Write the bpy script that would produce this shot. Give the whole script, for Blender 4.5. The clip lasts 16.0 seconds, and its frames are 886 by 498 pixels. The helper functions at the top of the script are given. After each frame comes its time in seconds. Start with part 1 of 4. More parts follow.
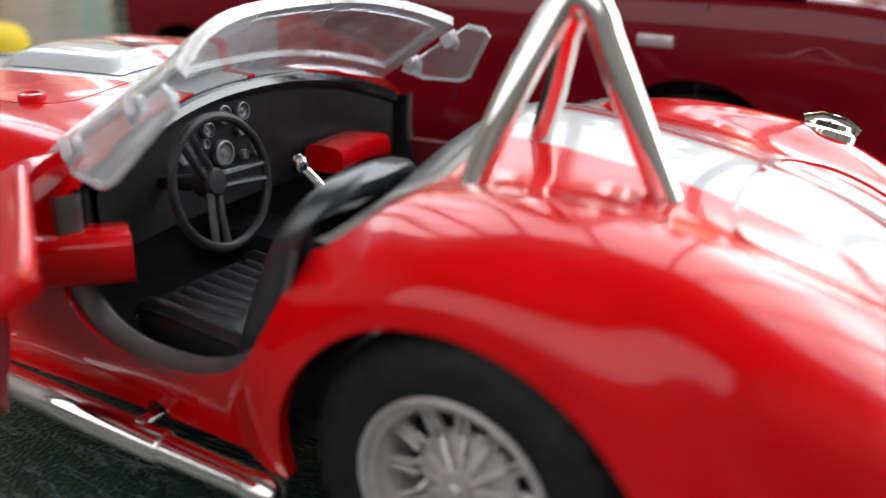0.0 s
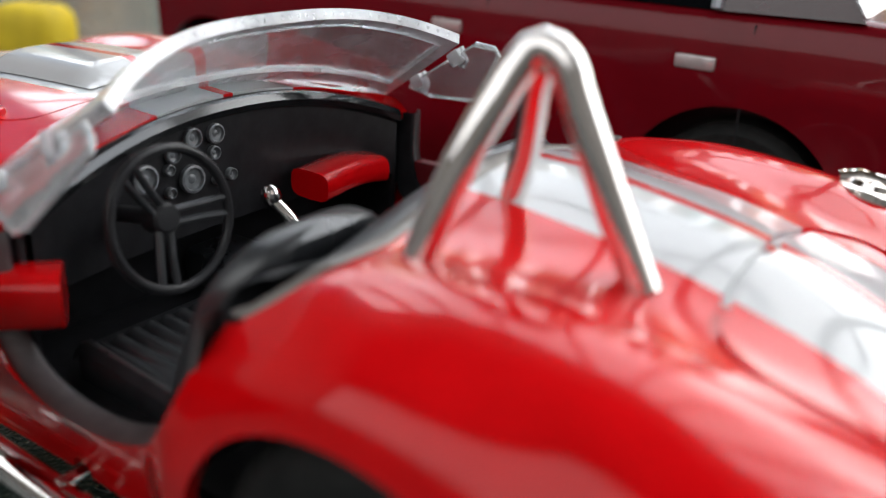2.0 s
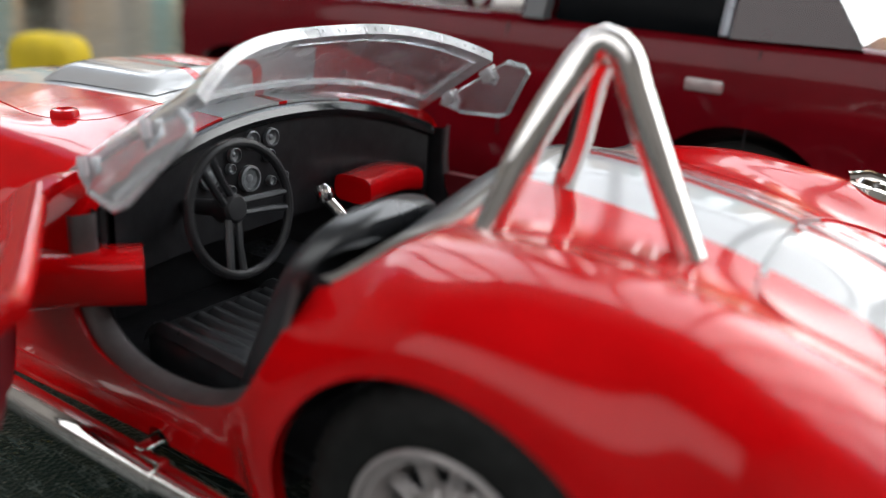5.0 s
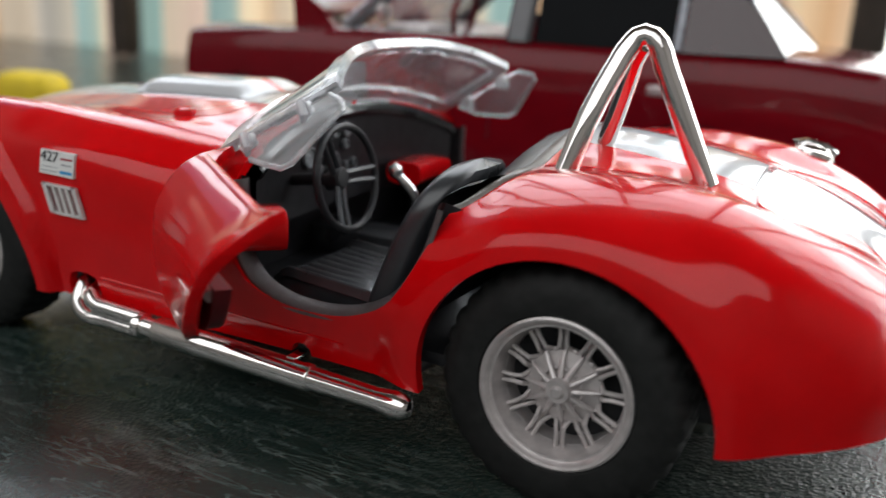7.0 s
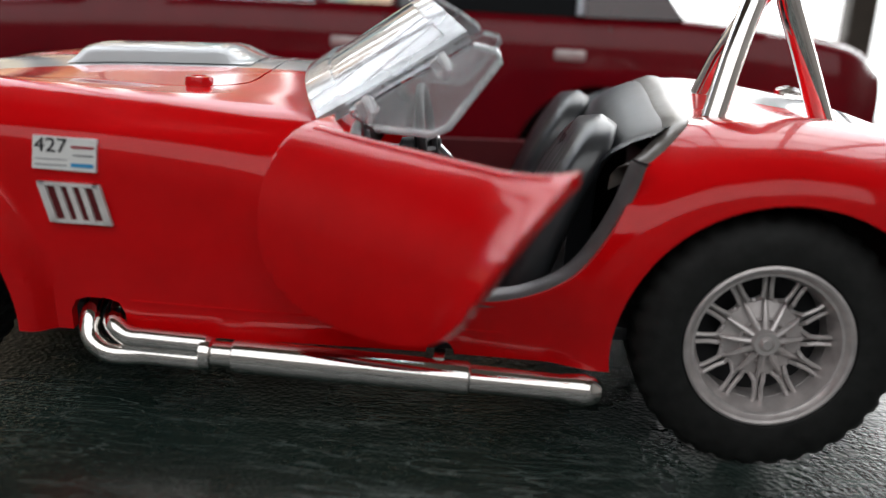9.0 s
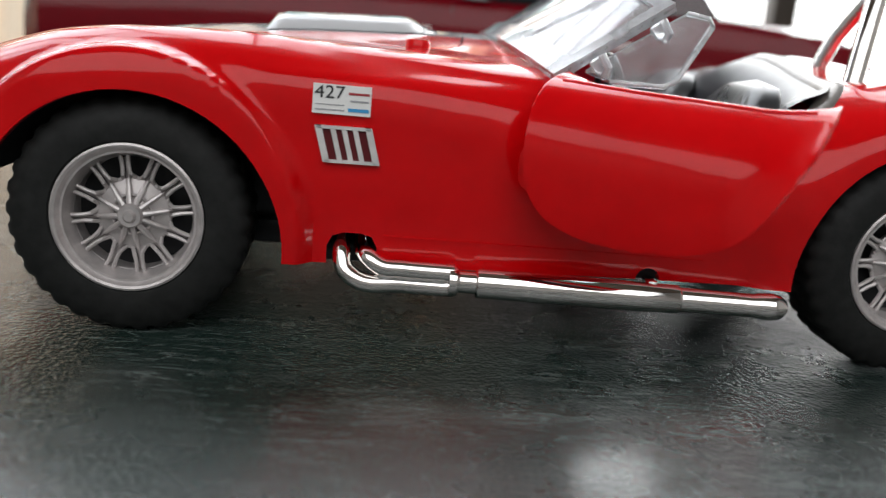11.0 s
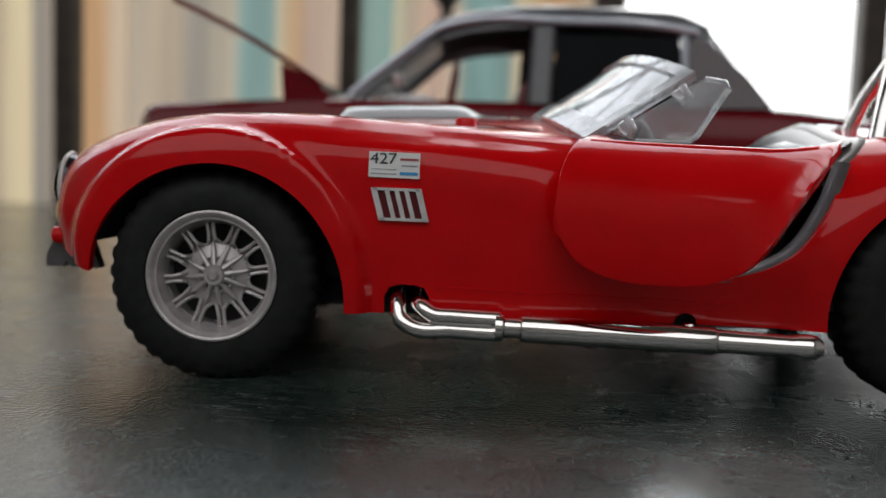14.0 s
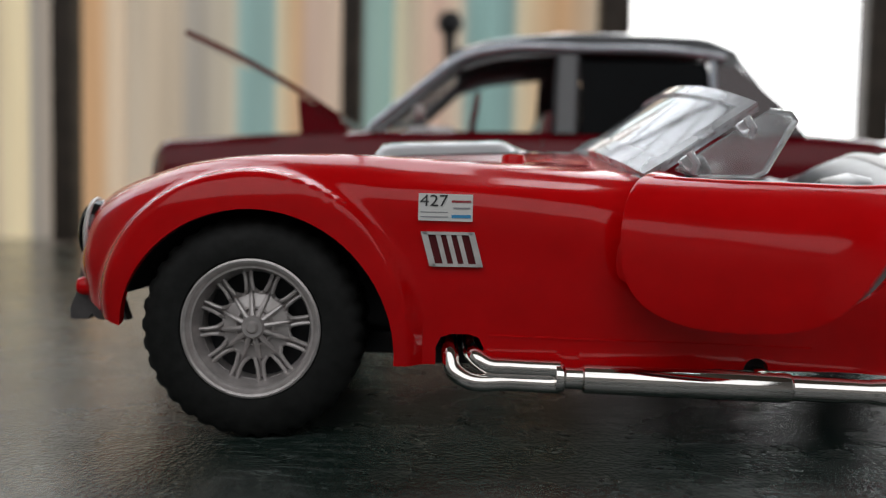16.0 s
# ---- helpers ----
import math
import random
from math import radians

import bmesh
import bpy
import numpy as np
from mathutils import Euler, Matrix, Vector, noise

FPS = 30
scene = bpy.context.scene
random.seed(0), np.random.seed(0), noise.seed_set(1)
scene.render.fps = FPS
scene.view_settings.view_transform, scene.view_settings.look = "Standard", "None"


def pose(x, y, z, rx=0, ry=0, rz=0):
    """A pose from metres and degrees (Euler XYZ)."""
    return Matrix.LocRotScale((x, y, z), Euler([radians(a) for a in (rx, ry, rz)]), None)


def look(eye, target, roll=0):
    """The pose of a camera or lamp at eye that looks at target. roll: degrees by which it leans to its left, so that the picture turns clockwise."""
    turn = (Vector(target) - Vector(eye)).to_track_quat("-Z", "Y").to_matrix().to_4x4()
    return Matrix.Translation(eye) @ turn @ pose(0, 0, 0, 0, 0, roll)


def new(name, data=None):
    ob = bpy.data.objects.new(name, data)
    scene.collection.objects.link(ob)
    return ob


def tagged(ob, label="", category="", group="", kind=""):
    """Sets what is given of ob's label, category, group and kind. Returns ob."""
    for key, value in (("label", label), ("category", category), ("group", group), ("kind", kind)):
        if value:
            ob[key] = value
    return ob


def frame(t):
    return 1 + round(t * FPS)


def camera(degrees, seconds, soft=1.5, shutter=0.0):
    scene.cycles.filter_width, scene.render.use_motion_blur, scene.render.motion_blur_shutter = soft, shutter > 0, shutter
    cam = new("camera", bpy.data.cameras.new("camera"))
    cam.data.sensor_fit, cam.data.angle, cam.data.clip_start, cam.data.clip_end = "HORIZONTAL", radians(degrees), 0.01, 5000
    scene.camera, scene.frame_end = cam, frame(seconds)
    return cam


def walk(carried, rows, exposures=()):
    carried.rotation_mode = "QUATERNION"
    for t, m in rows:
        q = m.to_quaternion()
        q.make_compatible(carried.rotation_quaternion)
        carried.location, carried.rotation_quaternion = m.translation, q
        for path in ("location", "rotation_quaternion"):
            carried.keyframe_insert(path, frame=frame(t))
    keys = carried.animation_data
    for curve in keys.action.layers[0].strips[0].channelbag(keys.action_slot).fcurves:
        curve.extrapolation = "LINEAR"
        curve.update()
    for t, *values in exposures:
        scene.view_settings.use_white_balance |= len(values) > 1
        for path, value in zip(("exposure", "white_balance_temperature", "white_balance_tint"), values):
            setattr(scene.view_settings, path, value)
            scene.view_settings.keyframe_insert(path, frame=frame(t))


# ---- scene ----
from mathutils.bvhtree import BVHTree

# The toy is 1:32; its plan is written in full-size metres and K brings it to the real ones.
K = 1 / 32
cam = camera(53.0, 16.0, soft=1.2, shutter=0.2)
cam.data.dof.use_dof = True
cam.data.dof.focus_distance = 0.078
cam.data.dof.aperture_fstop = 24.0
PATH = [
    (0.0, 2.956, -1.992, 1.350, 68.99, -1.25, 30.03),
    (0.5, 3.083, -1.745, 1.330, 68.29, -1.43, 32.54),
    (1.0, 2.999, -1.670, 1.316, 67.46, -1.45, 34.31),
    (1.5, 3.077, -1.674, 1.348, 67.33, -1.67, 35.09),
    (2.0, 3.001, -1.614, 1.438, 67.46, -2.43, 35.48),
    (2.5, 2.965, -1.594, 1.382, 67.21, -3.27, 35.56),
    (3.0, 2.981, -1.631, 1.518, 67.20, -3.68, 36.09),
    (3.5, 3.009, -1.637, 1.521, 67.00, -3.83, 36.47),
    (4.0, 3.015, -1.631, 1.534, 66.96, -3.93, 36.74),
    (4.5, 2.996, -1.688, 1.420, 67.56, -4.15, 36.20),
    (4.7, 2.980, -1.770, 1.372, 68.93, -3.68, 35.65),
    (6.8, 3.127, -2.601, 1.349, 73.66, -2.85, 29.25),
    (7.0, 2.954, -2.743, 1.278, 73.86, -3.07, 27.80),
    (7.5, 2.662, -3.044, 1.195, 74.97, -2.54, 21.14),
    (8.0, 2.153, -3.094, 1.129, 75.59, -2.46, 16.53),
    (8.2, 2.009, -2.950, 1.063, 75.50, -2.47, 13.63),
    (10.3, 0.952, -2.822, 1.084, 74.38, -4.66, -4.25),
    (10.5, 0.845, -3.066, 0.992, 75.15, -4.56, -4.51),
    (11.0, 0.644, -3.211, 0.872, 76.45, -4.70, -4.23),
    (11.5, 0.545, -3.182, 0.753, 78.74, -4.63, -2.04),
    (12.0, 0.545, -3.155, 0.950, 78.46, -4.56, -0.31),
    (12.5, 0.700, -3.229, 0.798, 81.13, -3.83, 0.76),
    (13.0, 0.602, -3.302, 0.885, 82.62, -2.92, 1.29),
    (13.5, 0.773, -3.489, 0.746, 83.84, -2.61, 1.81),
    (14.0, 0.813, -3.507, 0.673, 84.92, -2.13, 2.08),
    (14.5, 0.716, -3.481, 0.660, 85.65, -1.80, 2.03),
    (15.0, 0.700, -3.443, 0.667, 86.25, -1.54, 1.79),
    (15.5, 0.699, -3.376, 0.679, 86.56, -1.28, 1.76),
    (16.0, 0.627, -3.345, 0.721, 86.45, -1.10, 1.53),
]
walk(cam, [(t, pose(x * K, y * K, z * K, rx, ry, rz)) for t, x, y, z, rx, ry, rz in PATH],
     exposures=[(0.0, 0.80), (0.6, 0.56), (1.8, 0.52), (3.5, 0.48), (4.7, 0.46), (6.8, 0.52), (7.5, 0.36), (8.2, 0.22), (10.3, 0.75), (11.2, 0.7), (12.0, 0.35), (13.0, 0.05), (14.0, -0.08), (16.0, -0.05)])

# ---- light ----
world = bpy.data.worlds.new("world")
scene.world = world
world.use_nodes = True
wn = world.node_tree.nodes
sky = wn.new("ShaderNodeTexSky")
sky.sky_type, sky.sun_disc = "NISHITA", False
sky.sun_elevation, sky.sun_rotation = radians(48), radians(20)
wn["Background"].inputs["Strength"].default_value = 0.09
world.node_tree.links.new(sky.outputs[0], wn["Background"].inputs["Color"])


def area_lamp(name, eye, target, sx, sy, watts, color=(1, 1, 1)):
    d = bpy.data.lights.new(name, "AREA")
    d.shape, d.size, d.size_y, d.energy, d.color = "RECTANGLE", sx * K, sy * K, watts, color
    ob = new(name, d)
    ob.matrix_world = look([c * K for c in eye], [c * K for c in target])
    return ob


area_lamp("window_daylight", (0, 9.3, 12.6), (0, 0, 12.6), 40, 16, 5.6, (0.94, 0.975, 1.0))
# unseen soft lamp added behind the camera to fill the near side
area_lamp("room_fill", (-2, -25, 23), (0.5, 0, 0.5), 58, 26, 5.8, (0.96, 0.98, 1.0))


# ---- materials ----
def shader(name):
    m = bpy.data.materials.new(name)
    m.use_nodes = True
    return m, m.node_tree.nodes, m.node_tree.links, m.node_tree.nodes["Principled BSDF"]


def noise_tex(n, l, scale, detail=4, rough=0.55, stretch=None):
    tc = n.new("ShaderNodeTexCoord")
    t = n.new("ShaderNodeTexNoise")
    t.inputs["Scale"].default_value, t.inputs["Detail"].default_value, t.inputs["Roughness"].default_value = scale, detail, rough
    if stretch:
        mp = n.new("ShaderNodeMapping")
        mp.inputs["Scale"].default_value = stretch
        l.new(tc.outputs["Object"], mp.inputs["Vector"])
        l.new(mp.outputs[0], t.inputs["Vector"])
    else:
        l.new(tc.outputs["Object"], t.inputs["Vector"])
    return t


def ramp(n, l, src, stops):
    r = n.new("ShaderNodeValToRGB")
    while len(r.color_ramp.elements) < len(stops):
        r.color_ramp.elements.new(0.5)
    for e, (p, c) in zip(r.color_ramp.elements, stops):
        e.position, e.color = p, c if len(c) == 4 else (*c, 1)
    l.new(src, r.inputs[0])
    return r


def bumped(n, l, b, src, strength, dist):
    bp = n.new("ShaderNodeBump")
    bp.inputs["Strength"].default_value, bp.inputs["Distance"].default_value = strength, dist
    l.new(src, bp.inputs["Height"])
    l.new(bp.outputs[0], b.inputs["Normal"])
    return bp


def plain(name, color, rough=0.4, metal=0.0, grain=300, vary=0.12, bump=0.0, coat=0.0, rvary=0.08, spec=0.5):
    """A surface with slight mottling in colour and gloss, and an optional fine relief."""
    m, n, l, b = shader(name)
    t = noise_tex(n, l, grain)
    lo = tuple(c * (1 - vary) for c in color)
    hi = tuple(min(1, c * (1 + vary)) for c in color)
    r = ramp(n, l, t.outputs[0], [(0.3, lo), (0.7, hi)])
    l.new(r.outputs[0], b.inputs["Base Color"])
    t2 = noise_tex(n, l, grain * 0.17, 6)
    rr = ramp(n, l, t2.outputs[0], [(0.3, (max(0.02, rough - rvary),) * 3), (0.75, (rough + rvary,) * 3)])
    l.new(rr.outputs[0], b.inputs["Roughness"])
    b.inputs["Metallic"].default_value = metal
    b.inputs["Specular IOR Level"].default_value = spec
    b.inputs["Coat Weight"].default_value = coat
    b.inputs["Coat IOR"].default_value = 1.28
    b.inputs["Coat Roughness"].default_value = 0.025
    if bump:
        bumped(n, l, b, t.outputs[0], bump, 0.0002)
    return m


def striped_paint():
    """Red enamel with twin white racing stripes along the car."""
    m, n, l, b = shader("red_enamel_striped")
    tc = n.new("ShaderNodeTexCoord")
    sep = n.new("ShaderNodeSeparateXYZ")
    l.new(tc.outputs["Object"], sep.inputs[0])
    ab = n.new("ShaderNodeMath"); ab.operation = "ABSOLUTE"
    tail = n.new("ShaderNodeMath"); tail.operation = "GREATER_THAN"; tail.inputs[1].default_value = 0.5 * K
    l.new(sep.outputs["X"], tail.inputs[0])
    off = n.new("ShaderNodeMath"); off.operation = "MULTIPLY_ADD"; off.inputs[1].default_value = -0.035 * K
    l.new(tail.outputs[0], off.inputs[0]); l.new(sep.outputs["Y"], off.inputs[2])
    l.new(off.outputs[0], ab.inputs[0])
    def gate(op, v):
        g = n.new("ShaderNodeMath"); g.operation = op
        l.new(ab.outputs[0], g.inputs[0]); g.inputs[1].default_value = v * K
        return g
    inner, outer = gate("GREATER_THAN", 0.017), gate("LESS_THAN", 0.240)
    up = n.new("ShaderNodeMath"); up.operation = "GREATER_THAN"; up.inputs[1].default_value = 0.62 * K
    l.new(sep.outputs["Z"], up.inputs[0])
    mul = n.new("ShaderNodeMath"); mul.operation = "MULTIPLY"
    l.new(inner.outputs[0], mul.inputs[0]); l.new(outer.outputs[0], mul.inputs[1])
    mul2 = n.new("ShaderNodeMath"); mul2.operation = "MULTIPLY"
    l.new(mul.outputs[0], mul2.inputs[0]); l.new(up.outputs[0], mul2.inputs[1])
    t = noise_tex(n, l, 260)
    red = ramp(n, l, t.outputs[0], [(0.3, (0.60, 0.0015, 0.0035)), (0.7, (0.68, 0.002, 0.0045))])
    mix = n.new("ShaderNodeMix"); mix.data_type = "RGBA"
    l.new(mul2.outputs[0], mix.inputs["Factor"])
    l.new(red.outputs[0], mix.inputs[6])
    mix.inputs[7].default_value = (0.52, 0.53, 0.54, 1)
    l.new(mix.outputs[2], b.inputs["Base Color"])
    t2 = noise_tex(n, l, 90, 6)
    rr = ramp(n, l, t2.outputs[0], [(0.3, (0.16,) * 3), (0.75, (0.26,) * 3)])
    l.new(rr.outputs[0], b.inputs["Roughness"])
    b.inputs["Specular IOR Level"].default_value = 0.1
    b.inputs["Coat Weight"].default_value = 1.0
    b.inputs["Coat IOR"].default_value = 1.31
    b.inputs["Coat Roughness"].default_value = 0.05
    t3 = noise_tex(n, l, 350, 2)
    bumped(n, l, b, t3.outputs[0], 0.05, 0.0001)
    return m


def clear_plastic(name, cloud=0.16, rough=0.08):
    """Moulded clear plastic, slightly milky and scuffed."""
    m, n, l, b = shader(name)
    b.inputs["Base Color"].default_value = (0.93, 0.95, 0.97, 1)
    b.inputs["IOR"].default_value = 1.49
    b.inputs["Coat Weight"].default_value = 0.6
    t = noise_tex(n, l, 240, 5)
    tr = ramp(n, l, t.outputs[0], [(0.3, (1 - cloud * 0.6,) * 3), (0.75, (1 - cloud * 1.5,) * 3)])
    l.new(tr.outputs[0], b.inputs["Transmission Weight"])
    t2 = noise_tex(n, l, 500, 5)
    rr = ramp(n, l, t2.outputs[0], [(0.35, (rough * 0.5,) * 3), (0.7, (rough * 1.8,) * 3)])
    l.new(rr.outputs[0], b.inputs["Roughness"])
    bumped(n, l, b, t2.outputs[0], 0.02, 0.0002)
    return m


RED = striped_paint()
DOOR_RED = plain("red_enamel", (0.64, 0.0018, 0.004), 0.2, grain=260, vary=0.06, coat=1.0, spec=0.1)
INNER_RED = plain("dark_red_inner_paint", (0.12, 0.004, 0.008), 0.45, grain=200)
BLACK = plain("black_plastic", (0.016, 0.016, 0.018), 0.42, grain=700, vary=0.3, bump=0.15, spec=0.35)
BLACK_GLOSS = plain("black_satin_plastic", (0.026, 0.028, 0.031), 0.33, grain=600, vary=0.25, bump=0.05, spec=0.75)
PANEL = plain("black_gloss_panel", (0.012, 0.013, 0.014), 0.13, grain=600, vary=0.25, coat=0.5)
SATIN = plain("satin_black_panel", (0.020, 0.022, 0.026), 0.38, grain=600, vary=0.25, bump=0.05, spec=0.7)
RUBBER = plain("tyre_rubber", (0.012, 0.0125, 0.012), 0.6, grain=900, vary=0.35, bump=0.2, spec=0.25)
CHROME = plain("chrome_plating", (0.86, 0.82, 0.79), 0.07, 1.0, grain=250, vary=0.05, rvary=0.05)
ALLOY = plain("silver_painted_plastic", (0.55, 0.51, 0.50), 0.38, 0.5, grain=800, vary=0.14, bump=0.12)
SILVER = plain("silver_paint", (0.72, 0.70, 0.68), 0.38, 0.1, grain=800, vary=0.12, bump=0.1)
SILL = plain("grey_bare_metal", (0.13, 0.12, 0.12), 0.42, 0.5, grain=500, vary=0.2, bump=0.1)
# grey that stands in for the sheen on the panel's rim
RIM_SHEEN = plain("grey_rim_sheen", (0.17, 0.155, 0.14), 0.36, 0.2, grain=500, vary=0.2, bump=0.06)
WHITE = plain("white_print", (0.78, 0.78, 0.76), 0.3, grain=300, vary=0.04)
INK = plain("black_print", (0.02, 0.02, 0.022), 0.4)
INK_RED = plain("red_print", (0.35, 0.02, 0.03), 0.4)
INK_BLUE = plain("blue_print", (0.03, 0.30, 0.60), 0.4)
GREY_INK = plain("grey_print", (0.3, 0.3, 0.32), 0.4)
CLEAR = clear_plastic("clear_plastic", 0.23)
WING = clear_plastic("clear_wing_plastic", 0.2, 0.06)
MILKY = clear_plastic("milky_clear_plastic", 0.36, 0.14)
DARK_RED = plain("dark_red_enamel", (0.145, 0.003, 0.008), 0.22, grain=200, vary=0.1, coat=0.9, spec=0.1)
GREY_ROOF = plain("grey_roof_paint", (0.06, 0.062, 0.068), 0.2, grain=200, vary=0.1, coat=1.0)
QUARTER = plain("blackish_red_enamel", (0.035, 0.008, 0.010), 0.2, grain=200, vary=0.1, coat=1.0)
# pale blue-grey of the window trim, also used as the roof edge's painted reflection
TRIM_SHEEN = plain("pale_trim_and_roof_sheen", (0.42, 0.46, 0.51), 0.25, 0.3, grain=300, vary=0.1)
SMOKED = plain("dark_window_plastic", (0.004, 0.005, 0.006), 0.10, grain=200, spec=0.04)
DIAL = plain("grey_dial_plastic", (0.17, 0.18, 0.19), 0.3, grain=900, vary=0.4)
YELLOW = plain("yellow_cloth", (0.75, 0.55, 0.02), 0.7, grain=150, vary=0.15)


# ---- building helpers ----
def thing(name, at, label, category, group="", kind=""):
    ob = new(name)
    ob.location = Vector(at) * K
    ob.empty_display_size = 0.002
    return tagged(ob, label, category, group, kind)


def part(name, bm, material, parent, label="", sharp=35):
    """Links a bmesh, drawn in full-size metres in the world, as one mesh under a thing or a part."""
    me = bpy.data.meshes.new(name)
    bm.normal_update()
    bm.to_mesh(me)
    bm.free()
    return part_mesh(name, me, material, parent, label, sharp)


def part_mesh(name, me, material, parent, label="", sharp=35):
    base = Vector((0, 0, 0))
    p = parent
    while p is not None:
        base += p.location
        p = p.parent
    me.transform(Matrix.Translation(-base) @ Matrix.Scale(K, 4))
    me.materials.clear()
    me.materials.append(material)
    for q in me.polygons:
        q.use_smooth = True
    me.set_sharp_from_angle(angle=radians(sharp))
    ob = new(name, me)
    ob.parent = parent
    if label:
        ob["label"] = label
    return ob


def box(bm, c, s, bevel=0.0, turn=None, seg=2):
    g = bmesh.ops.create_cube(bm, size=1)
    vs = g["verts"]
    bmesh.ops.scale(bm, vec=s, verts=vs)
    if bevel:
        es = list({e for v in vs for e in v.link_edges})
        r = bmesh.ops.bevel(bm, geom=es, offset=bevel, segments=seg, affect="EDGES", profile=0.5)
        vs = list({v for f in r["faces"] for v in f.verts} | {v for v in vs if v.is_valid})
    if turn is not None:
        bmesh.ops.transform(bm, matrix=turn, verts=vs)
    bmesh.ops.translate(bm, vec=c, verts=vs)
    return bm


def catmull(pts, n):
    """n points on a smooth curve through pts, evenly along it."""
    p = np.array(pts, float)
    d = np.r_[0, np.cumsum(np.linalg.norm(np.diff(p, axis=0), axis=1))]
    m = np.gradient(p, d, axis=0)
    out = []
    for s in np.linspace(0, d[-1], n):
        i = min(max(int(np.searchsorted(d, s)) - 1, 0), len(d) - 2)
        h = d[i + 1] - d[i]
        u = (s - d[i]) / h
        out.append((2 * u**3 - 3 * u**2 + 1) * p[i] + (u**3 - 2 * u**2 + u) * h * m[i] + (3 * u**2 - 2 * u**3) * p[i + 1] + (u**3 - u**2) * h * m[i + 1])
    return np.array(out)


def tube(bm, pts, r, seg=14, caps=True, radii=None):
    pts = [Vector(p) for p in pts]
    rings, side = [], None
    for i, p in enumerate(pts):
        d = (pts[min(i + 1, len(pts) - 1)] - pts[max(i - 1, 0)]).normalized()
        if side is None:
            side = d.orthogonal().normalized()
        side = (side - d * side.dot(d)).normalized()
        up = d.cross(side)
        rr = radii[i] if radii else r
        rings.append([bm.verts.new(p + rr * (math.cos(a) * side + math.sin(a) * up)) for a in [2 * math.pi * k / seg for k in range(seg)]])
    for a, b in zip(rings, rings[1:]):
        for k in range(seg):
            bm.faces.new((a[k], a[(k + 1) % seg], b[(k + 1) % seg], b[k]))
    if caps:
        bm.faces.new(rings[0][::-1])
        bm.faces.new(rings[-1])
    return bm


def lathe(bm, profile, m=Matrix(), seg=48):
    """Turns a profile of (radius, height) about the local z axis, then lays it by m."""
    rings = []
    for r, h in profile:
        if r < 1e-6:
            rings.append([bm.verts.new(m @ Vector((0, 0, h)))])
        else:
            rings.append([bm.verts.new(m @ Vector((r * math.cos(2 * math.pi * k / seg), r * math.sin(2 * math.pi * k / seg), h))) for k in range(seg)])
    for a, b in zip(rings, rings[1:]):
        for k in range(seg):
            k2 = (k + 1) % seg
            if len(a) == 1 and len(b) == 1:
                continue
            if len(a) == 1:
                bm.faces.new((a[0], b[k2], b[k]))
            elif len(b) == 1:
                bm.faces.new((a[k], a[k2], b[0]))
            else:
                bm.faces.new((a[k], a[k2], b[k2], b[k]))
    return bm


def prism(bm, outline, axis, a, b):
    """An outline in the two other axes, drawn out along axis from a to b."""
    def at(p, h):
        return {"x": (h, p[0], p[1]), "y": (p[0], h, p[1]), "z": (p[0], p[1], h)}[axis]
    lo = [bm.verts.new(at(p, a)) for p in outline]
    hi = [bm.verts.new(at(p, b)) for p in outline]
    fs = [bm.faces.new(lo), bm.faces.new(hi)]
    for i in range(len(lo)):
        j = (i + 1) % len(lo)
        fs.append(bm.faces.new((lo[i], lo[j], hi[j], hi[i])))
    bmesh.ops.recalc_face_normals(bm, faces=fs)
    return bm


def ring_curve(pts, n):
    """A closed smooth outline through pts."""
    p = [tuple(q) for q in pts]
    c = catmull(p[-2:] + p + p[:3], (len(p) + 4) * n)
    d = np.r_[0, np.cumsum(np.linalg.norm(np.diff(c, axis=0), axis=1))]
    i0 = int(np.argmin(np.linalg.norm(c[: len(c) // 2] - np.array(p[0]), axis=1)))
    tail = c[len(c) // 2 :]
    i1 = len(c) // 2 + int(np.argmin(np.linalg.norm(tail - np.array(p[0]), axis=1)))
    return [tuple(q) for q in c[i0:i1]]


def solid(bm):
    me = bpy.data.meshes.new("work")
    bm.normal_update()
    bm.to_mesh(me)
    bm.free()
    return me


def modified(me, setup):
    """The mesh that me becomes under the modifiers that setup adds."""
    ob = new("work", me)
    extra = setup(ob) or []
    dg = bpy.context.evaluated_depsgraph_get()
    dg.update()
    out = bpy.data.meshes.new_from_object(ob.evaluated_get(dg))
    for o in [ob, *extra]:
        bpy.data.objects.remove(o)
    return out


def cut(me, cutter, op="DIFFERENCE"):
    def setup(ob):
        other = new("work", cutter)
        md = ob.modifiers.new("cut", "BOOLEAN")
        md.object, md.operation, md.solver = other, op, "EXACT"
        return [other]
    return modified(me, setup)


def thicken(me, t, offset=-1):
    def setup(ob):
        md = ob.modifiers.new("shell", "SOLIDIFY")
        md.thickness, md.offset, md.use_even_offset = t, offset, False
    return modified(me, setup)


def smooth(a, b, v):
    u = min(1, max(0, (v - a) / (b - a)))
    return u * u * (3 - 2 * u)


